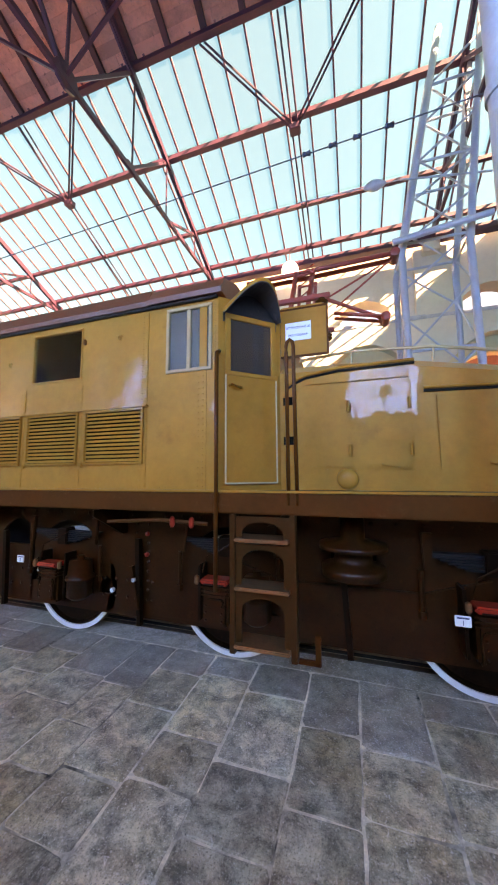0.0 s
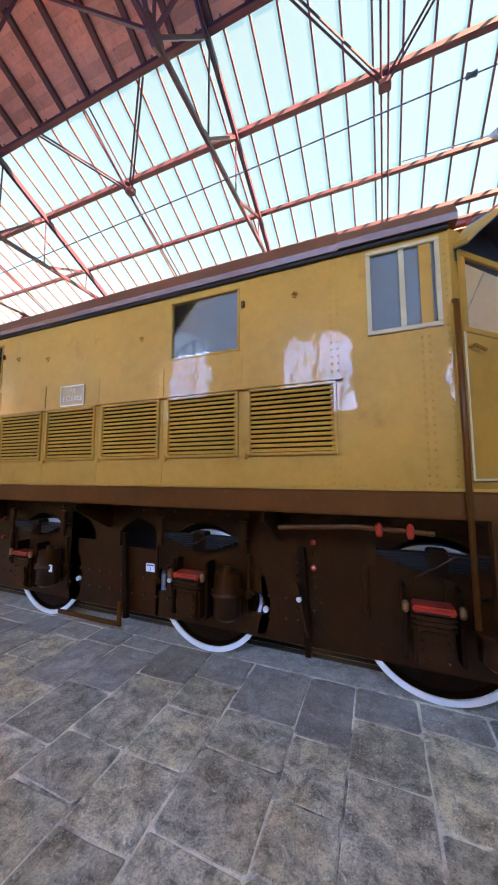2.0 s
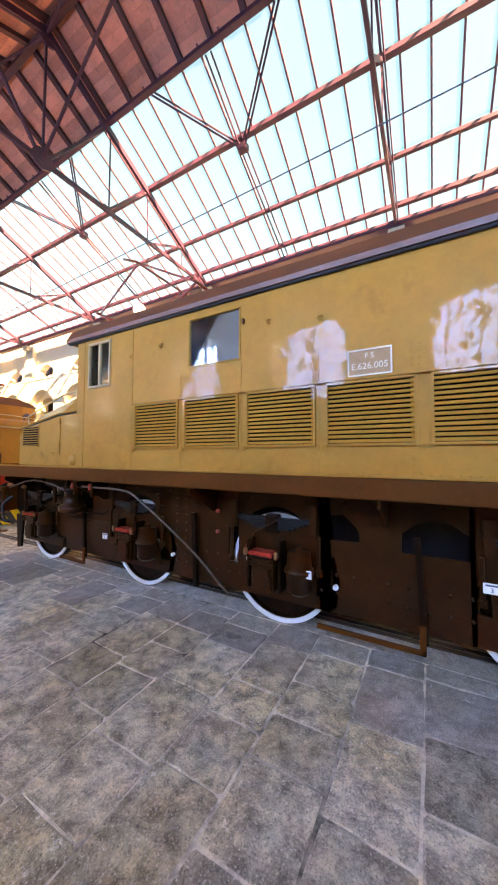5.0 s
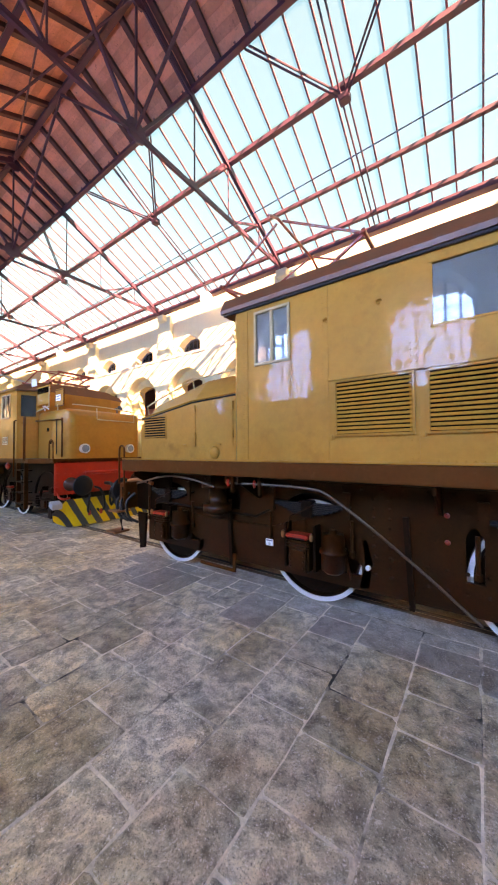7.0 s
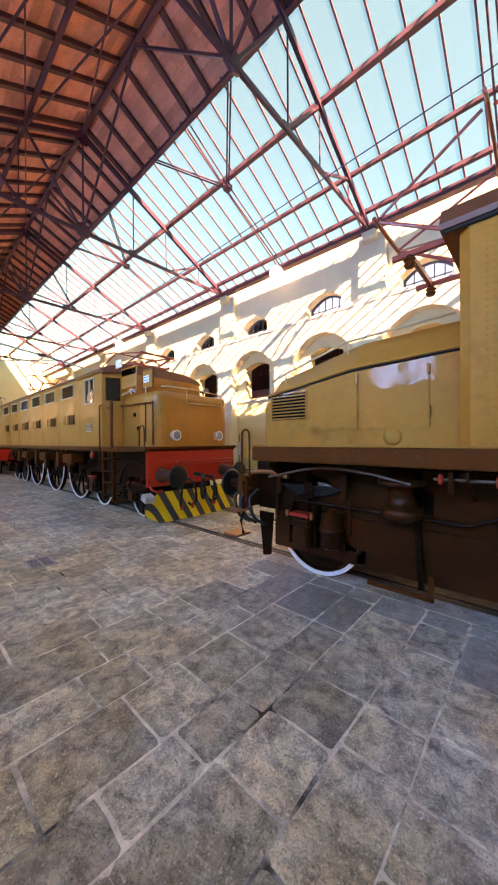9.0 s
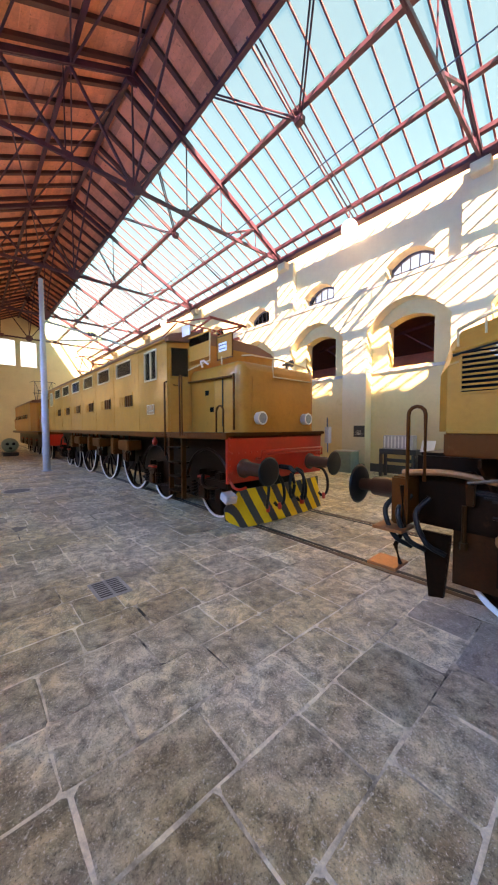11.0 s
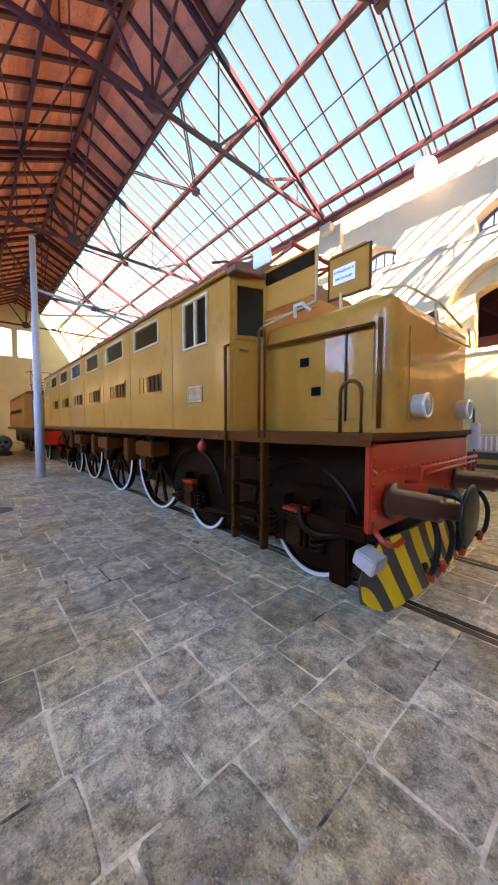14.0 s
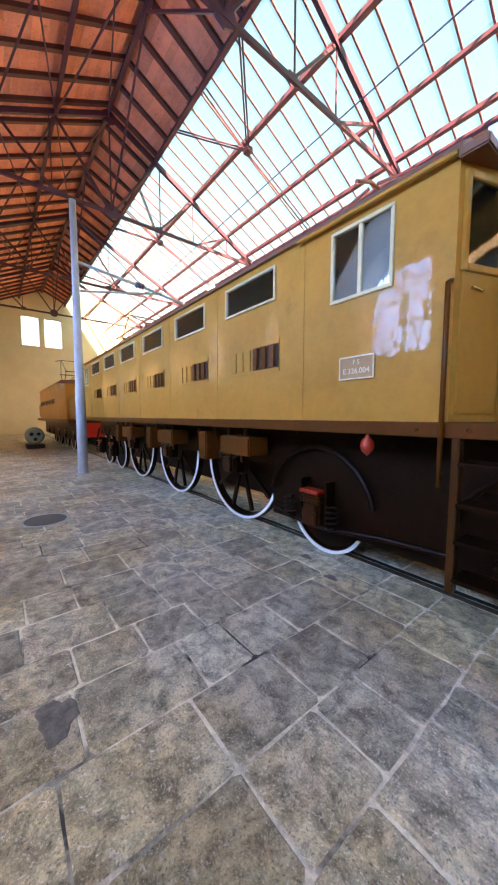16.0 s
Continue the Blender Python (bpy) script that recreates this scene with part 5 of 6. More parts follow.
# upright vents
for i, c in enumerate((-17.25, -18.75, -20.3, -21.8, -23.3, -24.8)):
    v_ = part("vent", box(c - 0.46, c + 0.46, S2 - 0.01, S2, 2.2, 2.56, 0.004), OCHRE, body2)
    for k in range(6):
        a = c - 0.42 + k * 0.145
        dark = k > 2
        part("vent_slat", box(a, a + 0.1, S2 - (0.035 if dark else 0.022), S2 - 0.004, 2.24, 2.5, 0.012), BROWN if dark else OCHRE, v_)
        # black strip painting the shade between two slats
        if dark:
            part("vent_gap", box(a + 0.1, a + 0.145, S2 - 0.014, S2 - 0.008, 2.24, 2.5), BLACK, v_)
number_plate(body2, -16.0, -15.66, S2, 2.02, 2.22, "E.326.004")
beam2 = part("sill_beam", prism([(-27.0, S2 - 0.02), (-14.35, S2 - 0.02), (-13.52, -0.78), (-13.52, -0.66), (-14.35, S2 + 0.1), (-27.0, S2 + 0.1)], 1.55, 1.66, "z", 0.008), BROWN, loco2, "brown sill beam")
part("deck", prism([(-27.0, S2 + 0.1), (-14.35, S2 + 0.1), (-13.52, -0.66), (-13.52, 1.76), (-14.35, F2), (-27.0, F2)], 1.56, 1.655, "z", 0.003), BROWN, loco2)
pts = [(x, S2 - 0.02, 1.605) for x in np.arange(-15.3, -14.3, 0.17)]
part("beam_bolts", rivets(pts, 0.02), BROWN, beam2)["kind"] = "stuff"
RO3 = [(S2 - 0.04, 3.42), (S2 - 0.04, 3.46), (S2 + 0.08, 3.54), (S2 + 0.5, 3.66), (CY, 3.7), (F2 - 0.5, 3.66), (F2 - 0.08, 3.54), (F2 + 0.04, 3.46), (F2 + 0.04, 3.42)]
roof2 = part("roof", prism(RO3, B0 - 0.05, B1 + 0.02, "x"), ROOFPAINT, loco2, "dull brown arched roof")
part("gutter", tube([(-16.5, S2 - 0.05, 3.40), (B1, S2 - 0.05, 3.40)], 0.018, None, 8), OCHRE, roof2)
# cab corner: door with window, drip hood
m_ = Matrix.Translation((B1, S2, 0)) @ Matrix.Rotation(radians(-20), 4, "Z") @ Matrix.Translation((-B1, -S2, 0))


def cab2(bm):
    bm.transform(m_)
    return bm


door2 = part("cab_door", cab2(box(B1, B1 + 0.016, S2 + 0.05, S2 + 0.43, 1.72, 2.68, 0.004)), OCHRE, loco2, "ochre cab door with a window")
wf = box(B1, B1 + 0.03, S2 + 0.04, S2 + 0.08, 2.68, 3.32, 0.004)
box(B1, B1 + 0.03, S2 + 0.40, S2 + 0.44, 2.68, 3.32, 0.004, wf)
box(B1, B1 + 0.03, S2 + 0.08, S2 + 0.40, 2.68, 2.73, 0.004, wf)
box(B1, B1 + 0.03, S2 + 0.08, S2 + 0.40, 3.27, 3.32, 0.004, wf)
part("window_frame", cab2(wf), OCHRE, door2)
part("pane", cab2(box(B1 + 0.008, B1 + 0.012, S2 + 0.08, S2 + 0.40, 2.73, 3.27)), CABGLASS, door2)
# black sheet in place of the shaded cab inside
part("dark_room", cab2(box(B1 + 0.003, B1 + 0.005, S2 + 0.08, S2 + 0.40, 2.73, 3.27)), BLACK, door2)
part("door_handle", tube([m_ @ Vector((B1 + 0.05, S2 + 0.1, 2.56)), m_ @ Vector((B1 + 0.05, S2 + 0.2, 2.55))], 0.012, None, 8), BRASS, door2)
part("door_hood", prism([(S2 - 0.05, 3.36), (S2 + 0.5, 3.40), (S2 + 0.5, 3.47), (S2 - 0.05, 3.43)], B1, B1 + 0.17, "x", 0.01), ROOFPAINT, loco2)
part("roof_notice", prism([(-15.05, 3.5), (-14.75, 3.5), (-14.78, 3.68), (-15.05, 3.7)], S2 + 0.3, S2 + 0.32, "y", 0.004), SIGN, loco2, "small pale notice on the roof edge")
# hood of the second locomotive
H2S, H2F = -0.55, 2 * CY + 0.55
n = 10
prof = [(H2S, 1.66)] + [(H2S + 0.14 - 0.14 * math.cos(radians(a)), 2.72 + 0.14 * math.sin(radians(a))) for a in range(0, 91, 15)] + [(H2F - 0.14 + 0.14 * math.sin(radians(a)), 2.72 + 0.14 * math.cos(radians(a))) for a in range(0, 91, 15)] + [(H2F, 1.66)]
b = bmesh.new()
rings = []
for x, ins in ((B1 + 0.15, 0), (-13.62, 0), (-13.52, 0.03), (-13.46, 0.1), (-13.44, 0.2)):
    rings.append([b.verts.new((x, min(max(y, H2S + ins), H2F - ins), min(z, 2.86 - ins * 0.8))) for y, z in prof])
for a, c in zip(rings, rings[1:]):
    for i in range(len(prof) - 1):
        b.faces.new((a[i], c[i], c[i + 1], a[i + 1]))
b.faces.new(rings[0])
b.faces.new(rings[-1][::-1])
bmesh.ops.recalc_face_normals(b, faces=b.faces[:])
hood2 = part("hood", b, OCHRE, loco2, "glossy ochre rounded bonnet", round_=True)
for a, c in ((-14.13, -13.9), (-13.88, -13.62)):
    part("hatch", box(a, c, H2S - 0.014, H2S, 1.78, 2.62, 0.008), OCHRE, hood2)
part("hatch_seam", tube([(-13.89, H2S - 0.022, 1.76), (-13.89, H2S - 0.022, 2.62)], 0.012, None, 8), BLACK, hood2)
# foot holes again, shade painted on as near-black plates
for x, z in ((-14.45, 2.33), (-14.3, 2.02)):
    part("step_slot", box(x, x + 0.12, H2S - 0.006, H2S - 0.002, z, z + 0.09, 0.002), RECESS_SHADE, hood2)
handrail(hood2, [(-14.95, H2S - 0.06, 2.62), (-14.3, H2S - 0.06, 2.6), (-13.6, H2S - 0.06, 2.58)], 0.018, BROWN)
handrail(hood2, [(-13.55, H2S - 0.05, 1.7), (-13.55, H2S - 0.05, 2.62)], 0.02, BROWN)
handrail(hood2, [(-13.40, 0.15, 2.9), (-13.38, 0.15, 2.62), (-13.38, 1.2, 2.62), (-13.40, 1.2, 2.84)], 0.012, TAN)
handrail(hood2, [(-13.7, H2S + 0.25, 2.98), (-13.5, H2S + 0.3, 2.96), (-13.44, 0.4, 2.95), (-13.5, 1.3, 2.9)], 0.012, TAN)
part("front_hatch", prism([(-0.3, 1.78), (0.12, 1.78), (0.12, 2.6), (-0.3, 2.6)], -13.455, -13.43, "x", 0.01), OCHRE, hood2)
part("whistle", lathe([(-13.9, 0.02), (-13.82, 0.03), (-13.7, 0.06), (-13.66, 0.075)], (0, 0.95, 3.0), "x", 14), BARS, hood2)
part("whistle_stand", tube([(-13.8, 0.95, 2.8), (-13.8, 0.95, 2.98)], 0.02, None, 8), BARS, hood2)
headlamp(loco2, -13.44, -0.16, 1.90)
headlamp(loco2, -13.44, 1.06, 1.90)
part("tail_lamp", lathe([(1.70, 0.045), (1.74, 0.05), (1.8, 0.03), (1.86, 0.012)], (-13.5, -0.33, 0), "z", 12), RED, loco2, "small red lamp")
# raised sheet guard and warning board
gd = part("mesh_guard", frame_of(-14.97, -14.21, 2.90, 3.48, -0.6, -0.58, 0.03), OCHRE, loco2, "tall ochre sheet guard")
part("guard_sheet", box(-14.94, -14.24, -0.594, -0.588, 3.02, 3.30), OCHRE, gd)
part("guard_glass", box(-14.94, -14.24, -0.592, -0.590, 3.30, 3.45), CABGLASS, gd)
handrail(gd, [(-14.95, -0.61, 2.86), (-14.21, -0.61, 2.94), (-14.2, -0.61, 3.42)], 0.014, TAN)
warning_board(loco2, -14.15, -13.70, -0.5, 2.93, 3.36)
part("board_stand", tube([(-14.0, -0.5, 2.84), (-14.0, -0.5, 2.98)], 0.015, None, 8, ), TAN, loco2)
part("tap", tube([(-14.5, -0.58, 2.86), (-14.45, -0.64, 2.95), (-14.36, -0.64, 2.95), (-14.3, -0.58, 2.88)], 0.02, None, 8), CHROME, loco2)
ladder(loco2, -15.06, -14.54, S2 - 0.02, [0.55, 0.82, 1.08, 1.36], 1.56, 0.45, FRAME)
handrail(loco2, [(-15.12, S2 - 0.05, 1.2), (-15.12, S2 - 0.05, 2.6), (-15.12, S2, 2.62)], 0.018)
handrail(loco2, [(-14.6, S2 - 0.02, 1.6), (-14.6, S2 - 0.02, 2.6)] + [(-14.56 + 0.04 * math.cos(radians(a)), S2 - 0.02, 2.62 + 0.06 * math.sin(radians(a))) for a in (180, 135, 90, 45, 0)] + [(-14.52, S2 - 0.02, 1.6)], 0.016)
handrail(loco2, [(-13.82, -0.76, 1.66), (-13.82, -0.76, 2.0)] + arc((-13.72, -0.76, 2.0), 0.1, 180, 0, 8) + [(-13.62, -0.76, 1.66)], 0.016)
# red front
part("front_plate", box(-13.58, -13.52, -0.76, 1.74, 0.82, 1.6, 0.012), RED, loco2, "bright red riveted buffer beam")
part("front_rivets", rivets([(-13.518, y, z) for y in np.arange(-0.68, 1.7, 0.14) for z in (1.0, 1.32)] + [(-13.518, -0.72, z) for z in np.arange(0.9, 1.58, 0.11)], 0.024, "x"), RED, loco2)["kind"] = "stuff"
part("deck_edge", box(-13.6, -13.48, -0.82, 1.8, 1.6, 1.662, 0.01), BROWN, loco2)
for s in (-1, 1):
    buffer(loco2, -13.5, -12.9, CY + s * 0.875, 1.06)
handrail(loco2, [(-13.5, -0.15, 1.2), (-13.36, -0.15, 1.22), (-13.36, -0.15, 1.34), (-13.36, 1.55, 1.34), (-13.36, 1.55, 1.2), (-13.5, 1.55, 1.2)], 0.018, RED)
handrail(loco2, [(-13.36, 0.0, 1.28), (-13.36, 1.5, 1.28)], 0.014, RED)
# striped plough, its bands following the curved sheet
NX = 40


def plough_point(u, v):
    y = 0.5 - 1.27 + 2.54 * u
    z = 0.05 + 0.64 * v
    bow = 0.10 * (1 - (2 * u - 1) ** 2)
    return Vector((-13.64 + bow + 0.08 * (1 - v) ** 1.5, y, z))


pl = bmesh.new()
grid = {}
NV = 10
for i in range(NX + 1):
    for j in range(NV + 1):
        u, v = i / NX, j / NV
        if u < 0.12:
            v = max(v, 0.0) * (0.55 + 0.45 * min(1, u / 0.12)) + 0.25 * (1 - u / 0.12) * (1 - v)
        grid[i, j] = pl.verts.new(plough_point(u, v))
for i in range(NX):
    for j in range(NV):
        f = pl.faces.new((grid[i, j], grid[i + 1, j], grid[i + 1, j + 1], grid[i, j + 1]))
plough = part("plough", pl, CHARCOAL, loco2, "black and yellow striped snow plough")
sol = plough.modifiers.new("thick", "SOLIDIFY")
sol.thickness, sol.offset = 0.02, 1
for k in range(-1, 10):
    st = bmesh.new()
    n_ = 12
    prev = None
    for j in range(n_ + 1):
        v = j / n_
        row = []
        for w_ in (0, 0.5, 1):
            u = 0.14 * k + 0.165 - 0.13 * v + w_ * 0.075
            u = min(max(u, 0.0), 1.0)
            vv = v * (0.55 + 0.45 * min(1, u / 0.12)) + 0.25 * (1 - u / 0.12) * (1 - v) if u < 0.12 else v
            row.append(plough_point(u, vv) + Vector((0.026, 0, 0)))
        verts = [st.verts.new(p) for p in row]
        if prev:
            for a in (0, 1):
                if (row[a] - row[a + 1]).length > 1e-4 or (prev[1][a] - prev[1][a + 1]).length > 1e-4:
                    st.faces.new((prev[0][a], prev[0][a + 1], verts[a + 1], verts[a]))
        prev = (verts, row)
    bmesh.ops.remove_doubles(st, verts=st.verts[:], dist=0.0003)
    if st.faces:
        part("stripe", st, YELLOW, plough)
    else:
        st.free()
part("jumper_box", prism([(-13.60, 0.70), (-13.42, 0.63), (-13.46, 0.50), (-13.64, 0.58)], -0.84, -0.62, "y", 0.012), GREYTRIM, loco2, "small galvanised junction box")
for y, s in ((-0.02, -1), (0.15, 1), (0.75, 1), (0.9, -1), (1.45, 1)):
    part("coupling_hose", tube(bend([(-13.48, y, 0.95), (-13.3, y + 0.05 * s, 0.9), (-13.22, y + 0.1 * s, 0.7), (-13.24, y + 0.12 * s, 0.45), (-13.3, y + 0.05 * s, 0.36), (-13.36, y, 0.42)]), 0.028, None, 8), BLACK, loco2, round_=True)
    part("hose_tip", lathe([(0.3, 0.03), (0.38, 0.04), (0.42, 0.02)], (-13.28, y + 0.06 * s, 0), "z", 10), RED, loco2)
part("draw_hook", tube([(-13.5, CY, 1.02), (-13.25, CY, 1.02), (-13.15, CY, 0.95), (-13.2, CY, 0.86)], 0.045, None, 8), BLACK, loco2)
part("screw_coupling", tube(bend([(-13.22, CY, 0.92), (-13.2, CY + 0.06, 0.7), (-13.22, CY, 0.48), (-13.2, CY - 0.06, 0.7), (-13.22, CY, 0.92)]), 0.03, None, 8), BLACK, loco2)
part("red_bracket", tube(bend([(-13.54, -0.68, 0.86), (-13.44, -0.7, 0.78), (-13.38, -0.62, 0.74), (-13.36, -0.5, 0.76)]), 0.024, None, 8), RED, loco2)
part("fire_cabinet", box(-13.52, -13.42, 1.86, 1.98, 1.4, 1.75, 0.01), GREYTRIM, loco2)
part("lever", tube([(-13.46, 1.9, 1.2), (-13.5, 1.93, 1.95)], 0.014, None, 8), BARS, loco2)
# wheels
for x, r, s in ((-14.48, 0.56, 0), (-16.66, 0.56, 0), (-18.45, 0.96, 10), (-20.8, 0.96, 10), (-23.15, 0.96, 10), (-25.0, 0.56, 0), (-26.4, 0.56, 0)):
    wheel(loco2, x, -0.30, r, s, rim=0.042)
    axle_box(loco2, x + (0.1 if r > 0.8 else 0.02), -0.62, r + 0.05, r < 0.8)
    if r > 0.8:
        part("motor_box", box(x + 0.25, x + 0.95, -0.86, -0.5, 1.16, 1.42, 0.02), BROWN, loco2, "brown riveted equipment box")
        part("hanger_block", box(x - 0.42, x - 0.18, -0.84, -0.5, 1.0, 1.45, 0.02), BROWN, loco2)
        leaf_spring(loco2, x, -0.6, 1.15)
        for dx in (-0.6, -0.1, 0.3, 0.7):
            part("hanger_bolt", lathe([(1.4, 0.025), (1.55, 0.025)], (x + dx, -0.72, 0), "z", 8), BROWN, loco2)
    else:
        for dx in (-0.32, 0.32):
            coil(loco2, x + dx, -0.6, 0.42, 0.72)
        part("guard_arch", tube(arc((x, -0.5, r + 0.02), r + 0.2, 12, 168, 14), 0.03, None, 6), FRAME, loco2)
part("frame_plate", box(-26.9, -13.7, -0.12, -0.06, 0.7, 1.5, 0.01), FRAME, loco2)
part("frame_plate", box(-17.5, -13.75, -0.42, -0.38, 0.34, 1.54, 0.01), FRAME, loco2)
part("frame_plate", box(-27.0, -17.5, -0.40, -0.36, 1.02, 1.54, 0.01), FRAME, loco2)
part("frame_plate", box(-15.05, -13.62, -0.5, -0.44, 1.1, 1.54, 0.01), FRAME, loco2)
part("belly", box(-26.5, -13.7, 0.1, 1.0, 0.4, 1.56), BLACK, loco2)
part("bogie_bar", tube(bend([(-17.3, -0.55, 0.5), (-16.6, -0.58, 0.42), (-15.8, -0.55, 0.5), (-15.2, -0.5, 0.52)]), 0.03, None, 8), FRAME, loco2)
part("life_guard", box(-13.95, -13.75, -0.72, -0.6, 0.25, 0.98, 0.02), FRAME, loco2)
part("front_beam_stay", box(-14.2, -13.55, -0.75, -0.55, 0.72, 0.86, 0.02), FRAME, loco2)
part("air_tank", tube(bend([(-14.3, -0.72, 0.9), (-14.2, -0.78, 0.75), (-14.0, -0.78, 0.7), (-13.75, -0.7, 0.75)]), 0.035, None, 10), FRAME, loco2, round_=True)
part("signal_disc", lathe([(1.36, 0.0005), (1.40, 0.045), (1.44, 0.06), (1.49, 0.05), (1.53, 0.015), (1.56, 0.015)], (-15.72, S2 + 0.02, 0), "z", 14), RED, loco2, "small red hanging lamp", round_=True)
pantograph(-16.4, CY, 3.72, 2.0, 0.35, PANTO, "red lowered pantograph on the roof")
pantograph(-24.5, CY, 3.72, 1.8, 0.9, PANTO, "red half-raised pantograph on the roof")

# ---- the third locomotive, further down the track ----
S3 = -1.15
loco3 = thing("locomotive", -34.5, CY, 0, "ochre locomotive further down the track", "locomotive", "electric locomotives")
F3 = 2 * CY - S3
W3 = [(-33.6 - 1.25 * k, -32.8 - 1.25 * k, 2.3, 2.55) for k in range(5)]
body3 = part("body", body_skin([(-39.0, S3), (-31.6, S3), (-31.4, S3 + 0.3), (-31.4, F3 - 0.3), (-31.6, F3), (-39.0, F3)], 1.55, 3.2, W3), OCHRE, loco3)
for w_ in W3:
    sash(body3, *w_, S3, BROWN, False, 0.03)
part("hood", prism([(S3 + 0.4, 1.55), (S3 + 0.4, 2.45), (S3 + 0.7, 2.7), (F3 - 0.7, 2.7), (F3 - 0.4, 2.45), (F3 - 0.4, 1.55)], -31.4, -29.2, "x", 0.04), OCHRE, loco3)
part("hood", prism([(S3 + 0.1, 1.55), (S3 + 0.1, 2.5), (S3 + 0.5, 2.9), (F3 - 0.5, 2.9), (F3 - 0.1, 2.5), (F3 - 0.1, 1.55)], -41.0, -39.0, "x", 0.1), OCHRE, loco3)
part("roof", prism([(S3 - 0.04, 3.2), (S3 + 0.1, 3.34), (CY, 3.5), (F3 - 0.1, 3.34), (F3 + 0.04, 3.2)], -39.1, -31.3, "x"), ROOFPAINT, loco3)
part("sill_beam", box(-41.0, -29.0, S3 - 0.02, F3, 1.4, 1.55, 0.01), BROWN, loco3)
part("belly", box(-40.6, -29.4, -0.1, 1.0, 0.4, 1.45), BLACK, loco3)
part("buffer_beam", box(-29.1, -29.0, -0.85, 1.75, 0.8, 1.4, 0.01), RED, loco3)
part("side_frame", box(-40.6, -29.5, -0.75, -0.6, 0.6, 1.35, 0.02), FRAME, loco3)
for x in (-30.4, -32.6, -34.7, -36.8, -38.9):
    wheel(loco3, x, -0.42, 0.61)
    axle_box(loco3, x + 0.2, -0.8, 0.8)
pantograph(-37.6, CY, 3.5, 1.6, 1.5, BARS, "dark raised pantograph far down the hall")

# ---- posts and lines ----
pole = thing("overhead_line_pole", -24.62, -1.52, 0, "pale grey-blue tubular overhead line pole", "pole")
part("shaft", lathe([(0, 0.14), (0.02, 0.14), (2.5, 0.13), (2.52, 0.115), (5.0, 0.11), (5.02, 0.095), (7.6, 0.085), (7.62, 0.0005)], (-24.62, -1.52, 0), "z", 24), POLE, pole, round_=True)
part("base_plate", box(-24.8, -24.44, -1.7, -1.34, 0, 0.03, 0.006), POLE, pole)
part("bracket_arm", tube([(-24.62, -1.5, 6.0), (-24.62, 0.45, 5.75), (-24.62, 2.6, 5.4)], 0.045, None, 8), POLE, pole)
part("insulator", lathe([(-0.15 + 0.05 * i, 0.06 + 0.04 * (i % 2)) for i in range(7)], (-24.62, 0.3, 5.78), "y", 12), BARS, pole)
part("stay_wire", tube([(-24.62, -1.5, 7.2), (-24.62, 0.3, 5.85)], 0.014, None, 6), BARS, pole)
part("brace_tube", tube([(-24.62, -1.5, 5.2), (-24.62, 0.9, 5.66)], 0.03, None, 8), POLE, pole)
tagged(part("contact_wire", tube([(-24.6, CY, 5.6), (-13.0, CY, 5.87), (-3.4, CY, 6.2), (1.0, CY, 6.38), (9.0, CY, 6.7)], 0.009, None, 6), BARS), "thin overhead contact wire along the track", "wire")
for x in (-0.08, 0.28, 0.6, 1.0):
    tagged(part("wire_insulator", lathe([(x - 0.06, 0.012), (x - 0.05, 0.035), (x, 0.025), (x + 0.05, 0.035), (x + 0.06, 0.012)], (0, CY, 6.34 + 0.04 * (x + 0.08)), "x", 10), BARS), "small dark bead insulator on the contact wire", "insulator", "wire insulators")
near = thing("overhead_line_pole", 1.36, -1.5, 0, "thick pale grey steel pole beside the track", "pole")
part("shaft", lathe([(0, 0.09), (0.03, 0.09), (5.0, 0.085), (8.0, 0.07), (8.02, 0.0005)], (1.36, -1.5, 0), "z", 24), POLE, near, round_=True)
part("collar", lathe([(4.2, 0.1), (4.28, 0.1)], (1.36, -1.5, 0), "z", 20), POLE, near)
mast = thing("lattice_mast", 2.2, 3.4, 0, "grey-blue tubular lattice mast beside the track", "mast")
MB = [(1.5, 2.8), (2.7, 2.8), (2.7, 4.0), (1.5, 4.0)]
MT = [(2.5, 3.3), (3.3, 3.3), (3.3, 4.0), (2.5, 4.0)]


def leg(i, z):
    f = z / 11.5
    return Vector((MB[i][0] + (MT[i][0] - MB[i][0]) * max(0, f - 0.55) / 0.45, MB[i][1] + (MT[i][1] - MB[i][1]) * f, z))


for i in range(4):
    part("leg", tube([leg(i, z) for z in (0, 3, 6.3, 9, 11.5)], 0.07, None, 10), POLE, mast, round_=True)
zs = [0.3, 1.6, 2.9, 4.2, 5.5, 6.5, 7.4, 8.3, 9.2, 10.1, 11.0]
for k, (za, zb) in enumerate(zip(zs, zs[1:])):
    for i in range(4):
        j = (i + 1) % 4
        part("lattice_bar", tube([leg(i, za), leg(j, zb)], 0.022, None, 6), POLE, mast)
        if k % 2 == 0:
            part("lattice_bar", tube([leg(i, zb), leg(j, zb)], 0.028, None, 6), POLE, mast)
part("cross_arm", tube([(1.3, 2.8, 6.4), (3.0, 2.8, 6.6)], 0.06, None, 8), POLE, mast)
part("cross_arm", tube([(1.5, 2.8, 7.7), (3.2, 3.2, 7.75)], 0.02, None, 8), POLE, mast)
part("stay_wire", tube([(-0.6, 2.8, 7.78), (1.0, 2.8, 7.72), (1.5, 2.8, 7.7)], 0.01, None, 6), POLE, mast)
part("insulator", lathe([(0.0, 0.02), (0.06, 0.06), (0.16, 0.1), (0.28, 0.1), (0.38, 0.06), (0.44, 0.02)], (0.8, 2.8, 7.72), "x", 16), POLE, mast, "grey-blue egg insulator", round_=True)

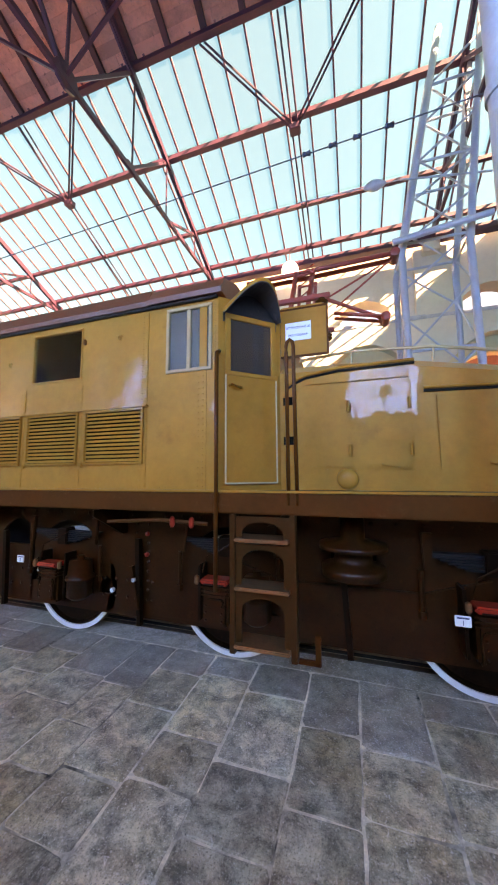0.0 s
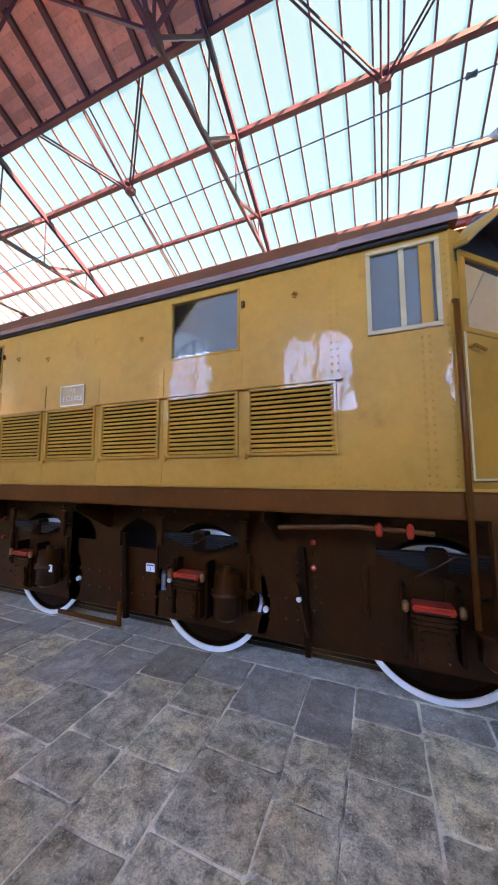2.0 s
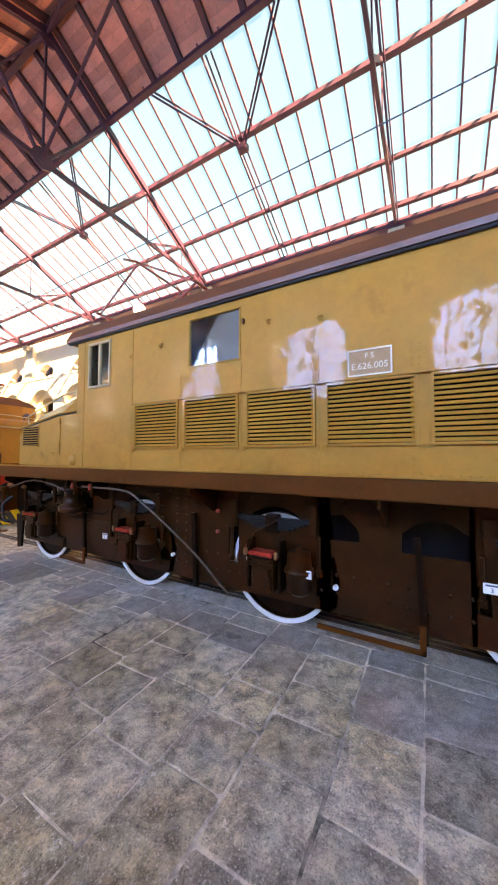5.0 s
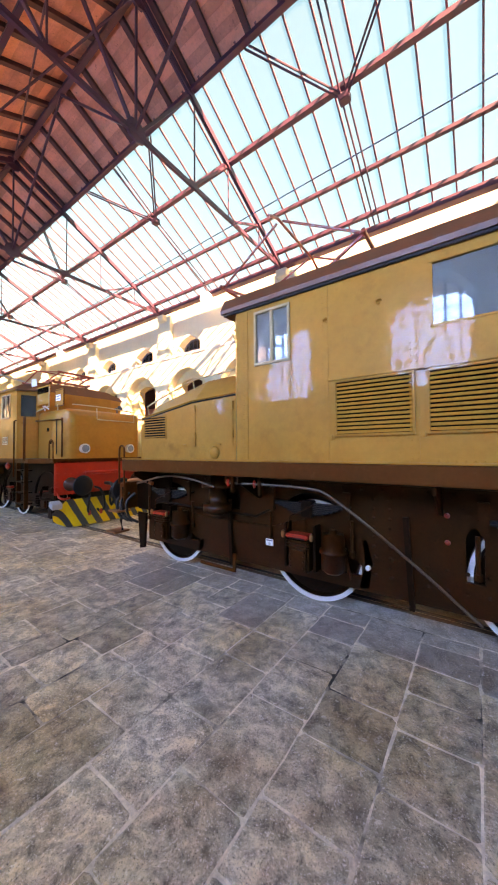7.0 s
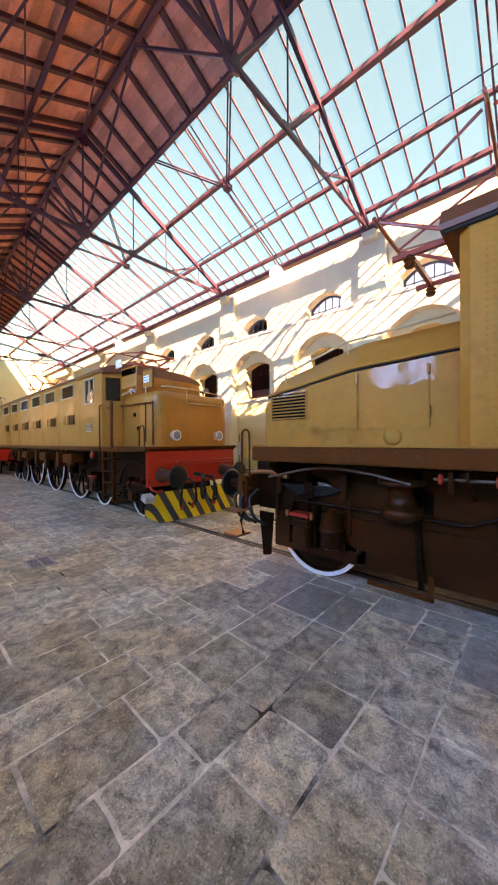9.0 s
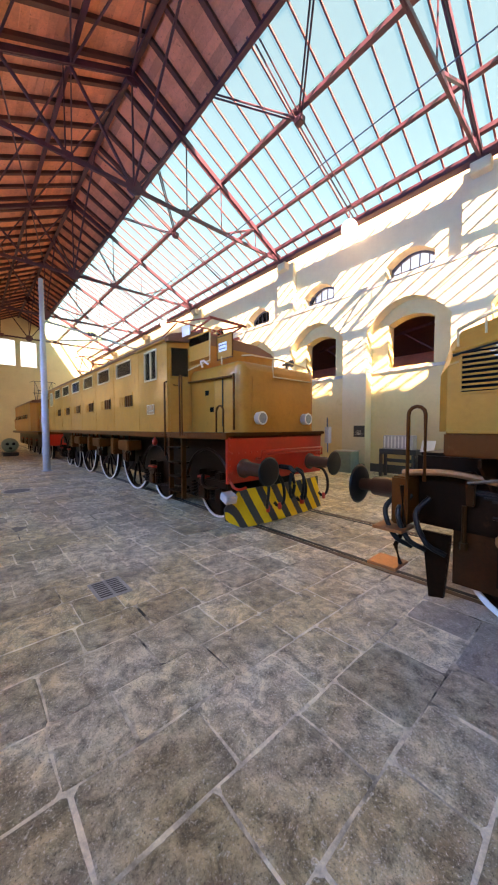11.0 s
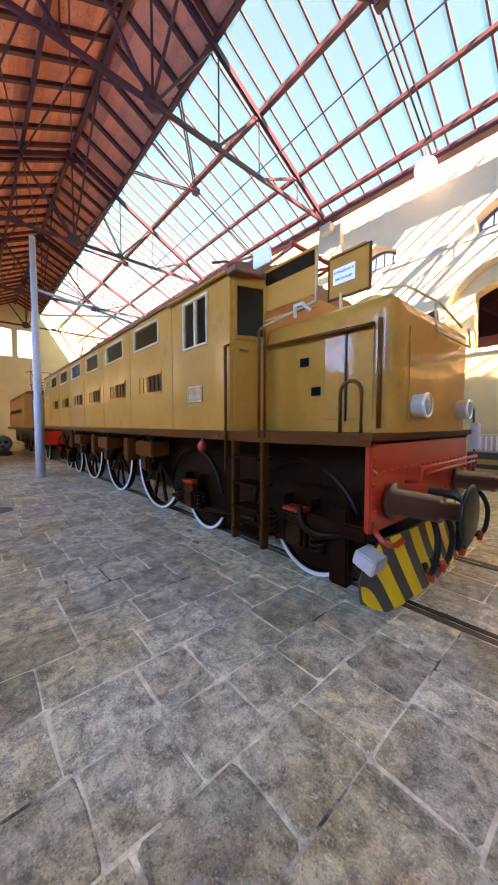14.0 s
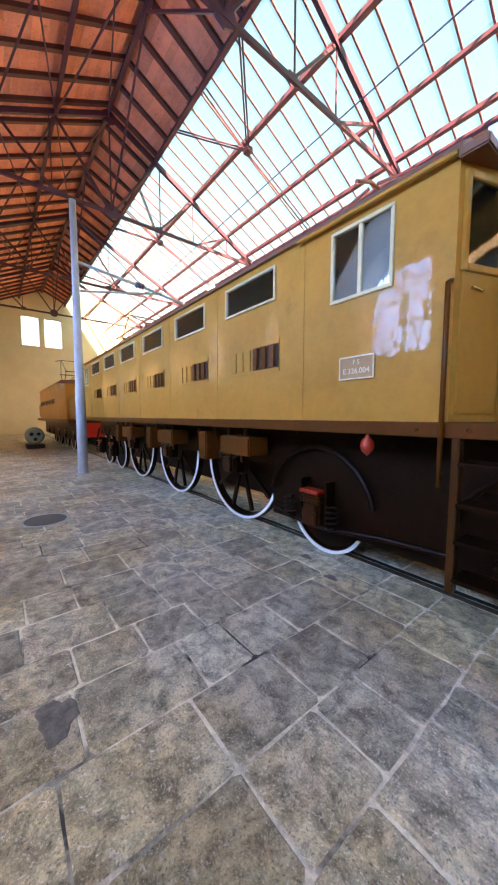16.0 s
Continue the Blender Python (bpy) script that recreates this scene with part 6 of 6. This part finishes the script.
# ---- floor fittings and wall furniture ----
dr = thing("floor_drain", -13.04, -2.76, 0, "grey cast-iron floor drain with slotted grate", "drain")
part("rim", box(-13.33, -12.90, -2.95, -2.61, 0.0, 0.012, 0.003), IRON, dr)
# openings aren't cut: black bars on the plate paint their shade
for i in range(2):
    for k in range(8):
        x = -13.30 + k * 0.048
        part("slot", box(x, x + 0.024, -2.92 + i * 0.15, -2.80 + i * 0.15, 0.0125, 0.0145, 0.001), BLACK, dr)
dr2 = thing("floor_drain", -13.1, 4.4, 0, "grey cast-iron floor drain by the wall", "drain")
part("rim", box(-13.4, -12.8, 4.15, 4.65, 0.0, 0.012, 0.003), IRON, dr2)
# black bars on the plate for shaded openings
for k in range(8):
    part("slot", box(-13.33, -12.87, 4.2 + k * 0.055, 4.225 + k * 0.055, 0.0125, 0.0145), BLACK, dr2)
mh = thing("manhole_cover", -20.4, -2.9, 0, "round iron manhole cover in the paving", "manhole cover")
part("cover", lathe([(0.0, 0.30), (0.008, 0.30), (0.01, 0.28), (0.006, 0.27), (0.008, 0.0005)], (-20.4, -2.9, 0), "z", 32), CHARCOAL, mh)
part("ring", lathe([(0.0, 0.36), (0.006, 0.36), (0.006, 0.31), (0.0, 0.31)], (-20.4, -2.9, 0), "z", 32), GREYSTONE, mh)

tb = thing("display_table", -14.4, 7.3, 0, "dark grey iron display stand against the wall", "table")
part("top", box(-15.0, -13.75, 7.05, 7.55, 0.80, 0.98, 0.01), CHARCOAL, tb)
for x in (-14.95, -13.85):
    for y in (7.1, 7.45):
        part("leg", box(x - 0.05, x + 0.05, y - 0.05, y + 0.05, 0, 0.8, 0.008), CHARCOAL, tb)
part("lower_rail", box(-14.95, -13.85, 7.42, 7.48, 0.5, 0.62, 0.005), CHARCOAL, tb)
ins_ = thing("instrument_case", -14.4, 7.3, 0.98, "grey metal instrument case with ribbed front", "instrument case")
part("case", box(-14.9, -13.9, 7.15, 7.5, 0.98, 1.45, 0.012), GREYTRIM, ins_)
for k in range(8):
    part("rib", box(-14.86 + k * 0.12, -14.82 + k * 0.12, 7.135, 7.15, 1.02, 1.42, 0.004), WHITE, ins_)
st_ = thing("information_stand", -13.45, 7.2, 0, "white information panel on a thin metal stand", "sign stand")
part("stand", tube([(-13.6, 7.25, 0.01), (-13.6, 7.2, 1.0)], 0.012, tube([(-13.3, 7.25, 0.01), (-13.3, 7.2, 1.0)], 0.012)), BARS, st_)
part("panel", prism([(7.1, 0.95), (7.12, 0.93), (7.3, 1.28), (7.28, 1.30)], -13.65, -13.25, "x", 0.003), WHITE, st_)
ps = tagged(part("wall_poster", box(-16.32, -15.86, 7.585, 7.602, 1.36, 1.80, 0.002), CHARCOAL), "small dark poster with pale rays on the wall", "poster")
for a in range(0, 181, 22):
    part("ray", bar((-16.09, 7.584, 1.44), (-16.09 + 0.19 * math.cos(radians(a)), 7.584, 1.44 + 0.2 * math.sin(radians(a))), 0.02, 0.004), WHITE, ps)
cb = thing("equipment_cabinet", -16.4, 7.2, 0, "grey-green metal cabinet by the wall", "cabinet")
part("case", box(-16.75, -16.05, 6.95, 7.55, 0, 0.8, 0.015), GREEN, cb)
part("top", box(-16.78, -16.02, 6.92, 7.56, 0.8, 0.84, 0.01), GREYTRIM, cb)

mt = thing("electric_motor", -34.7, -1.9, 0, "grey-green electric motor on a dark base", "motor")
part("base", box(-35.4, -34.1, -2.3, -1.5, 0, 0.22, 0.02), CHARCOAL, mt)
part("housing", lathe([(-35.2, 0.3), (-35.15, 0.42), (-34.5, 0.45), (-34.42, 0.42), (-34.3, 0.3), (-34.26, 0.12)], (0, -1.9, 0.66), "x", 28), GREEN, mt, round_=True)
part("end_cover", lathe([(-34.3, 0.36), (-34.26, 0.34), (-34.24, 0.3)], (0, -1.9, 0.66), "x", 28), GREEN, mt)
# black discs on the closed cover paint the shade of its holes
for a in (30, 150, 270):
    part("vent_hole", lathe([(-34.235, 0.09), (-34.228, 0.09)], (0, -1.9 + 0.18 * math.cos(radians(a)), 0.66 + 0.18 * math.sin(radians(a))), "x", 12), BLACK, mt)

for x, y, big in ((-16.84, -0.58, 1.0), (-16.34, -0.76, 1.0), (-5.6, -0.95, 1.2), (-16.3, -3.27, 2.0)):
    ob = lathe([(0.0, 0.055), (0.003, 0.05), (0.004, 0.0005)], (0, 0, 0), "z", 24)
    for v in ob.verts:
        an = math.atan2(v.co.y, v.co.x)
        k_ = 1 + 0.18 * math.sin(3 * an + x) + 0.09 * math.sin(7 * an + 2 * x) + 0.05 * math.sin(11 * an)
        v.co.x, v.co.y = x + v.co.x * k_ * 1.4 * big, y + v.co.y * k_ * 0.9 * big
    tagged(part("oil_stain", ob, STAIN), "small dark oil patch on the paving", "stain", "", "structure")

part("inner_frame", box(-26.4, -14.3, -0.02, 0.92, 0.42, 1.54, 0.01), FRAME, loco2)
loco2.location.x -= 0.12

# rails in the paving
for y in (-0.12, 1.56):
    r_ = structure("rail", box(X0, X1, y - 0.035, y + 0.035, -0.013, 0.004, 0.002), RAIL, "rusty rail set flush in the paving", "rail")
for y in (-0.03, 1.46):
    structure("rail_groove", box(X0, X1, y - 0.03, y + 0.03, -0.013, 0.002), BLACK, "dark wheel groove beside the rail", "groove")

# ---- paving slabs, last ----
rng = random.Random(4)
ROW_WIDTHS = [0.38, 0.54, 0.46, 0.5, 0.5, 0.46, 0.5, 0.46, 0.54, 0.46, 0.5, 0.46, 0.46, 0.5, 0.38, 0.46, 0.32, 0.5, 0.42, 0.5, 0.46, 0.46, 0.5, 0.42, 0.5, 0.46, 0.46, 0.5, 0.46, 0.46, 0.5]
CROSS_JOINT = {1: -1.47, 2: -1.69, 3: -1.69, 4: -1.84, 14: -2.44, 15: -2.52, 16: -2.59, 17: -2.67, 29: -1.70, 30: -2.0}
LENGTHS = [0.38, 0.46, 0.54, 0.62, 0.7]
JOINT = 0.011


def slab_ring(w, l):
    """A worn slab's uneven outline, its corners knocked off."""
    def j(a=0.007):
        return rng.uniform(-a, a)
    out = []
    for (ax, ay), (bx, by) in zip(((0, 0), (w, 0), (w, l), (0, l)), ((w, 0), (w, l), (0, l), (0, 0))):
        n = math.hypot(bx - ax, by - ay)
        c0, c1 = rng.uniform(0.008, 0.035) / n, 1 - rng.uniform(0.008, 0.035) / n
        for f in (c0, rng.uniform(0.35, 0.65), c1):
            out.append((ax + (bx - ax) * f + j(), ay + (by - ay) * f + j()))
    return out


def slab_verts(ring, w, l, zt, ox=0.0, oy=0.0):
    cx, cy = w / 2, l / 2
    inner = []
    for p, q in ring:
        d = math.hypot(p - cx, q - cy)
        inner.append((p - (p - cx) / d * 0.011, q - (q - cy) / d * 0.011))
    return [(p + ox, q + oy, -0.02) for p, q in ring] + [(p + ox, q + oy, zt - 0.006) for p, q in ring] + [(p + ox, q + oy, zt) for p, q in inner]


SLAB_FACES = [tuple(k + i_ for i_ in (i, (i + 1) % 12, 12 + (i + 1) % 12, 12 + i)) for k in (0, 12) for i in range(12)] + [tuple(range(24, 36))]
shared = {}


def slab_mesh(w, l):
    key = (w, l, rng.randrange(3))
    if key not in shared:
        me = bpy.data.meshes.new("slab")
        me.from_pydata(slab_verts(slab_ring(w - JOINT, l - JOINT), w - JOINT, l - JOINT, 0.0), [], SLAB_FACES)
        shared[key] = me
    return shared[key]


floor_ob = bpy.data.objects["floor"]
far_v, far_f, kerb_v, kerb_f = [], [], [], []
near_count = 0


def lay(x, w, y, l):
    global near_count
    if l < 0.06:
        return
    z = rng.uniform(-0.003, 0.0015)
    if -16.8 < x < 1.4 and -3.55 < y and y + l < -0.8 and near_count < 300 and l in LENGTHS:
        part("slab", slab_mesh(w, l), SLAB, floor_ob).location = (x + JOINT / 2, y + JOINT / 2, z)
        near_count += 1
        return
    tgt, tgf = (kerb_v, kerb_f) if -11 < x < 3 and -0.75 < y + l < -0.4 else (far_v, far_f)
    base = len(tgt)
    tgt += slab_verts(slab_ring(w - JOINT, l - JOINT), w - JOINT, l - JOINT, z, x + JOINT / 2, y + JOINT / 2)
    tgf += [tuple(base + i for i in f) for f in SLAB_FACES]


def lay_row(x, w, joint):
    """One row of slabs across the hall, from a known cross joint both ways, leaving the track free."""
    edge = -0.46 if -11.2 < x < 3 else -0.16
    y = joint
    while y > YS:
        l = rng.choice(LENGTHS)
        y -= l
        lay(x, w, y, l)
    y = joint
    while y < edge - 0.001:
        l = rng.choice(LENGTHS)
        if y + l > edge - 0.2:
            l = edge - y
        lay(x, w, y, l)
        y += l
    if edge > -0.3:
        for a, b_ in ((0.02, 0.5), (0.5, 1.0), (1.0, 1.40)):
            lay(x, w, a, b_ - a)
    y = 1.61
    while y < 7.6:
        l = rng.choice(LENGTHS)
        lay(x, w, y, l)
        y += l


x = -1.48
row = 0
while x > X0:
    w = ROW_WIDTHS[row] if row < len(ROW_WIDTHS) else rng.choice((0.42, 0.46, 0.5))
    x -= w
    lay_row(x, w, CROSS_JOINT[row] if row in CROSS_JOINT else -rng.uniform(1.3, 2.6))
    row += 1
x = -1.48
while x < X1:
    w = rng.choice((0.42, 0.46, 0.5))
    lay_row(x, w, -rng.uniform(1.3, 2.6))
    x += w
for name, verts, faces, mat, label in (("paving", far_v, far_f, SLAB_FAR, ""), ("kerb", kerb_v, kerb_f, DUST, "pale worn stone edge beside the track")):
    me = bpy.data.meshes.new(name)
    me.from_pydata(verts, [], faces)
    part(name, me, mat, floor_ob, label)["kind"] = "stuff"
structure("track_bed", box(-11.2, 3.0, -0.45, 1.58, -0.06, -0.003), DUST, "dusty stone track bed under the locomotive", "track bed")
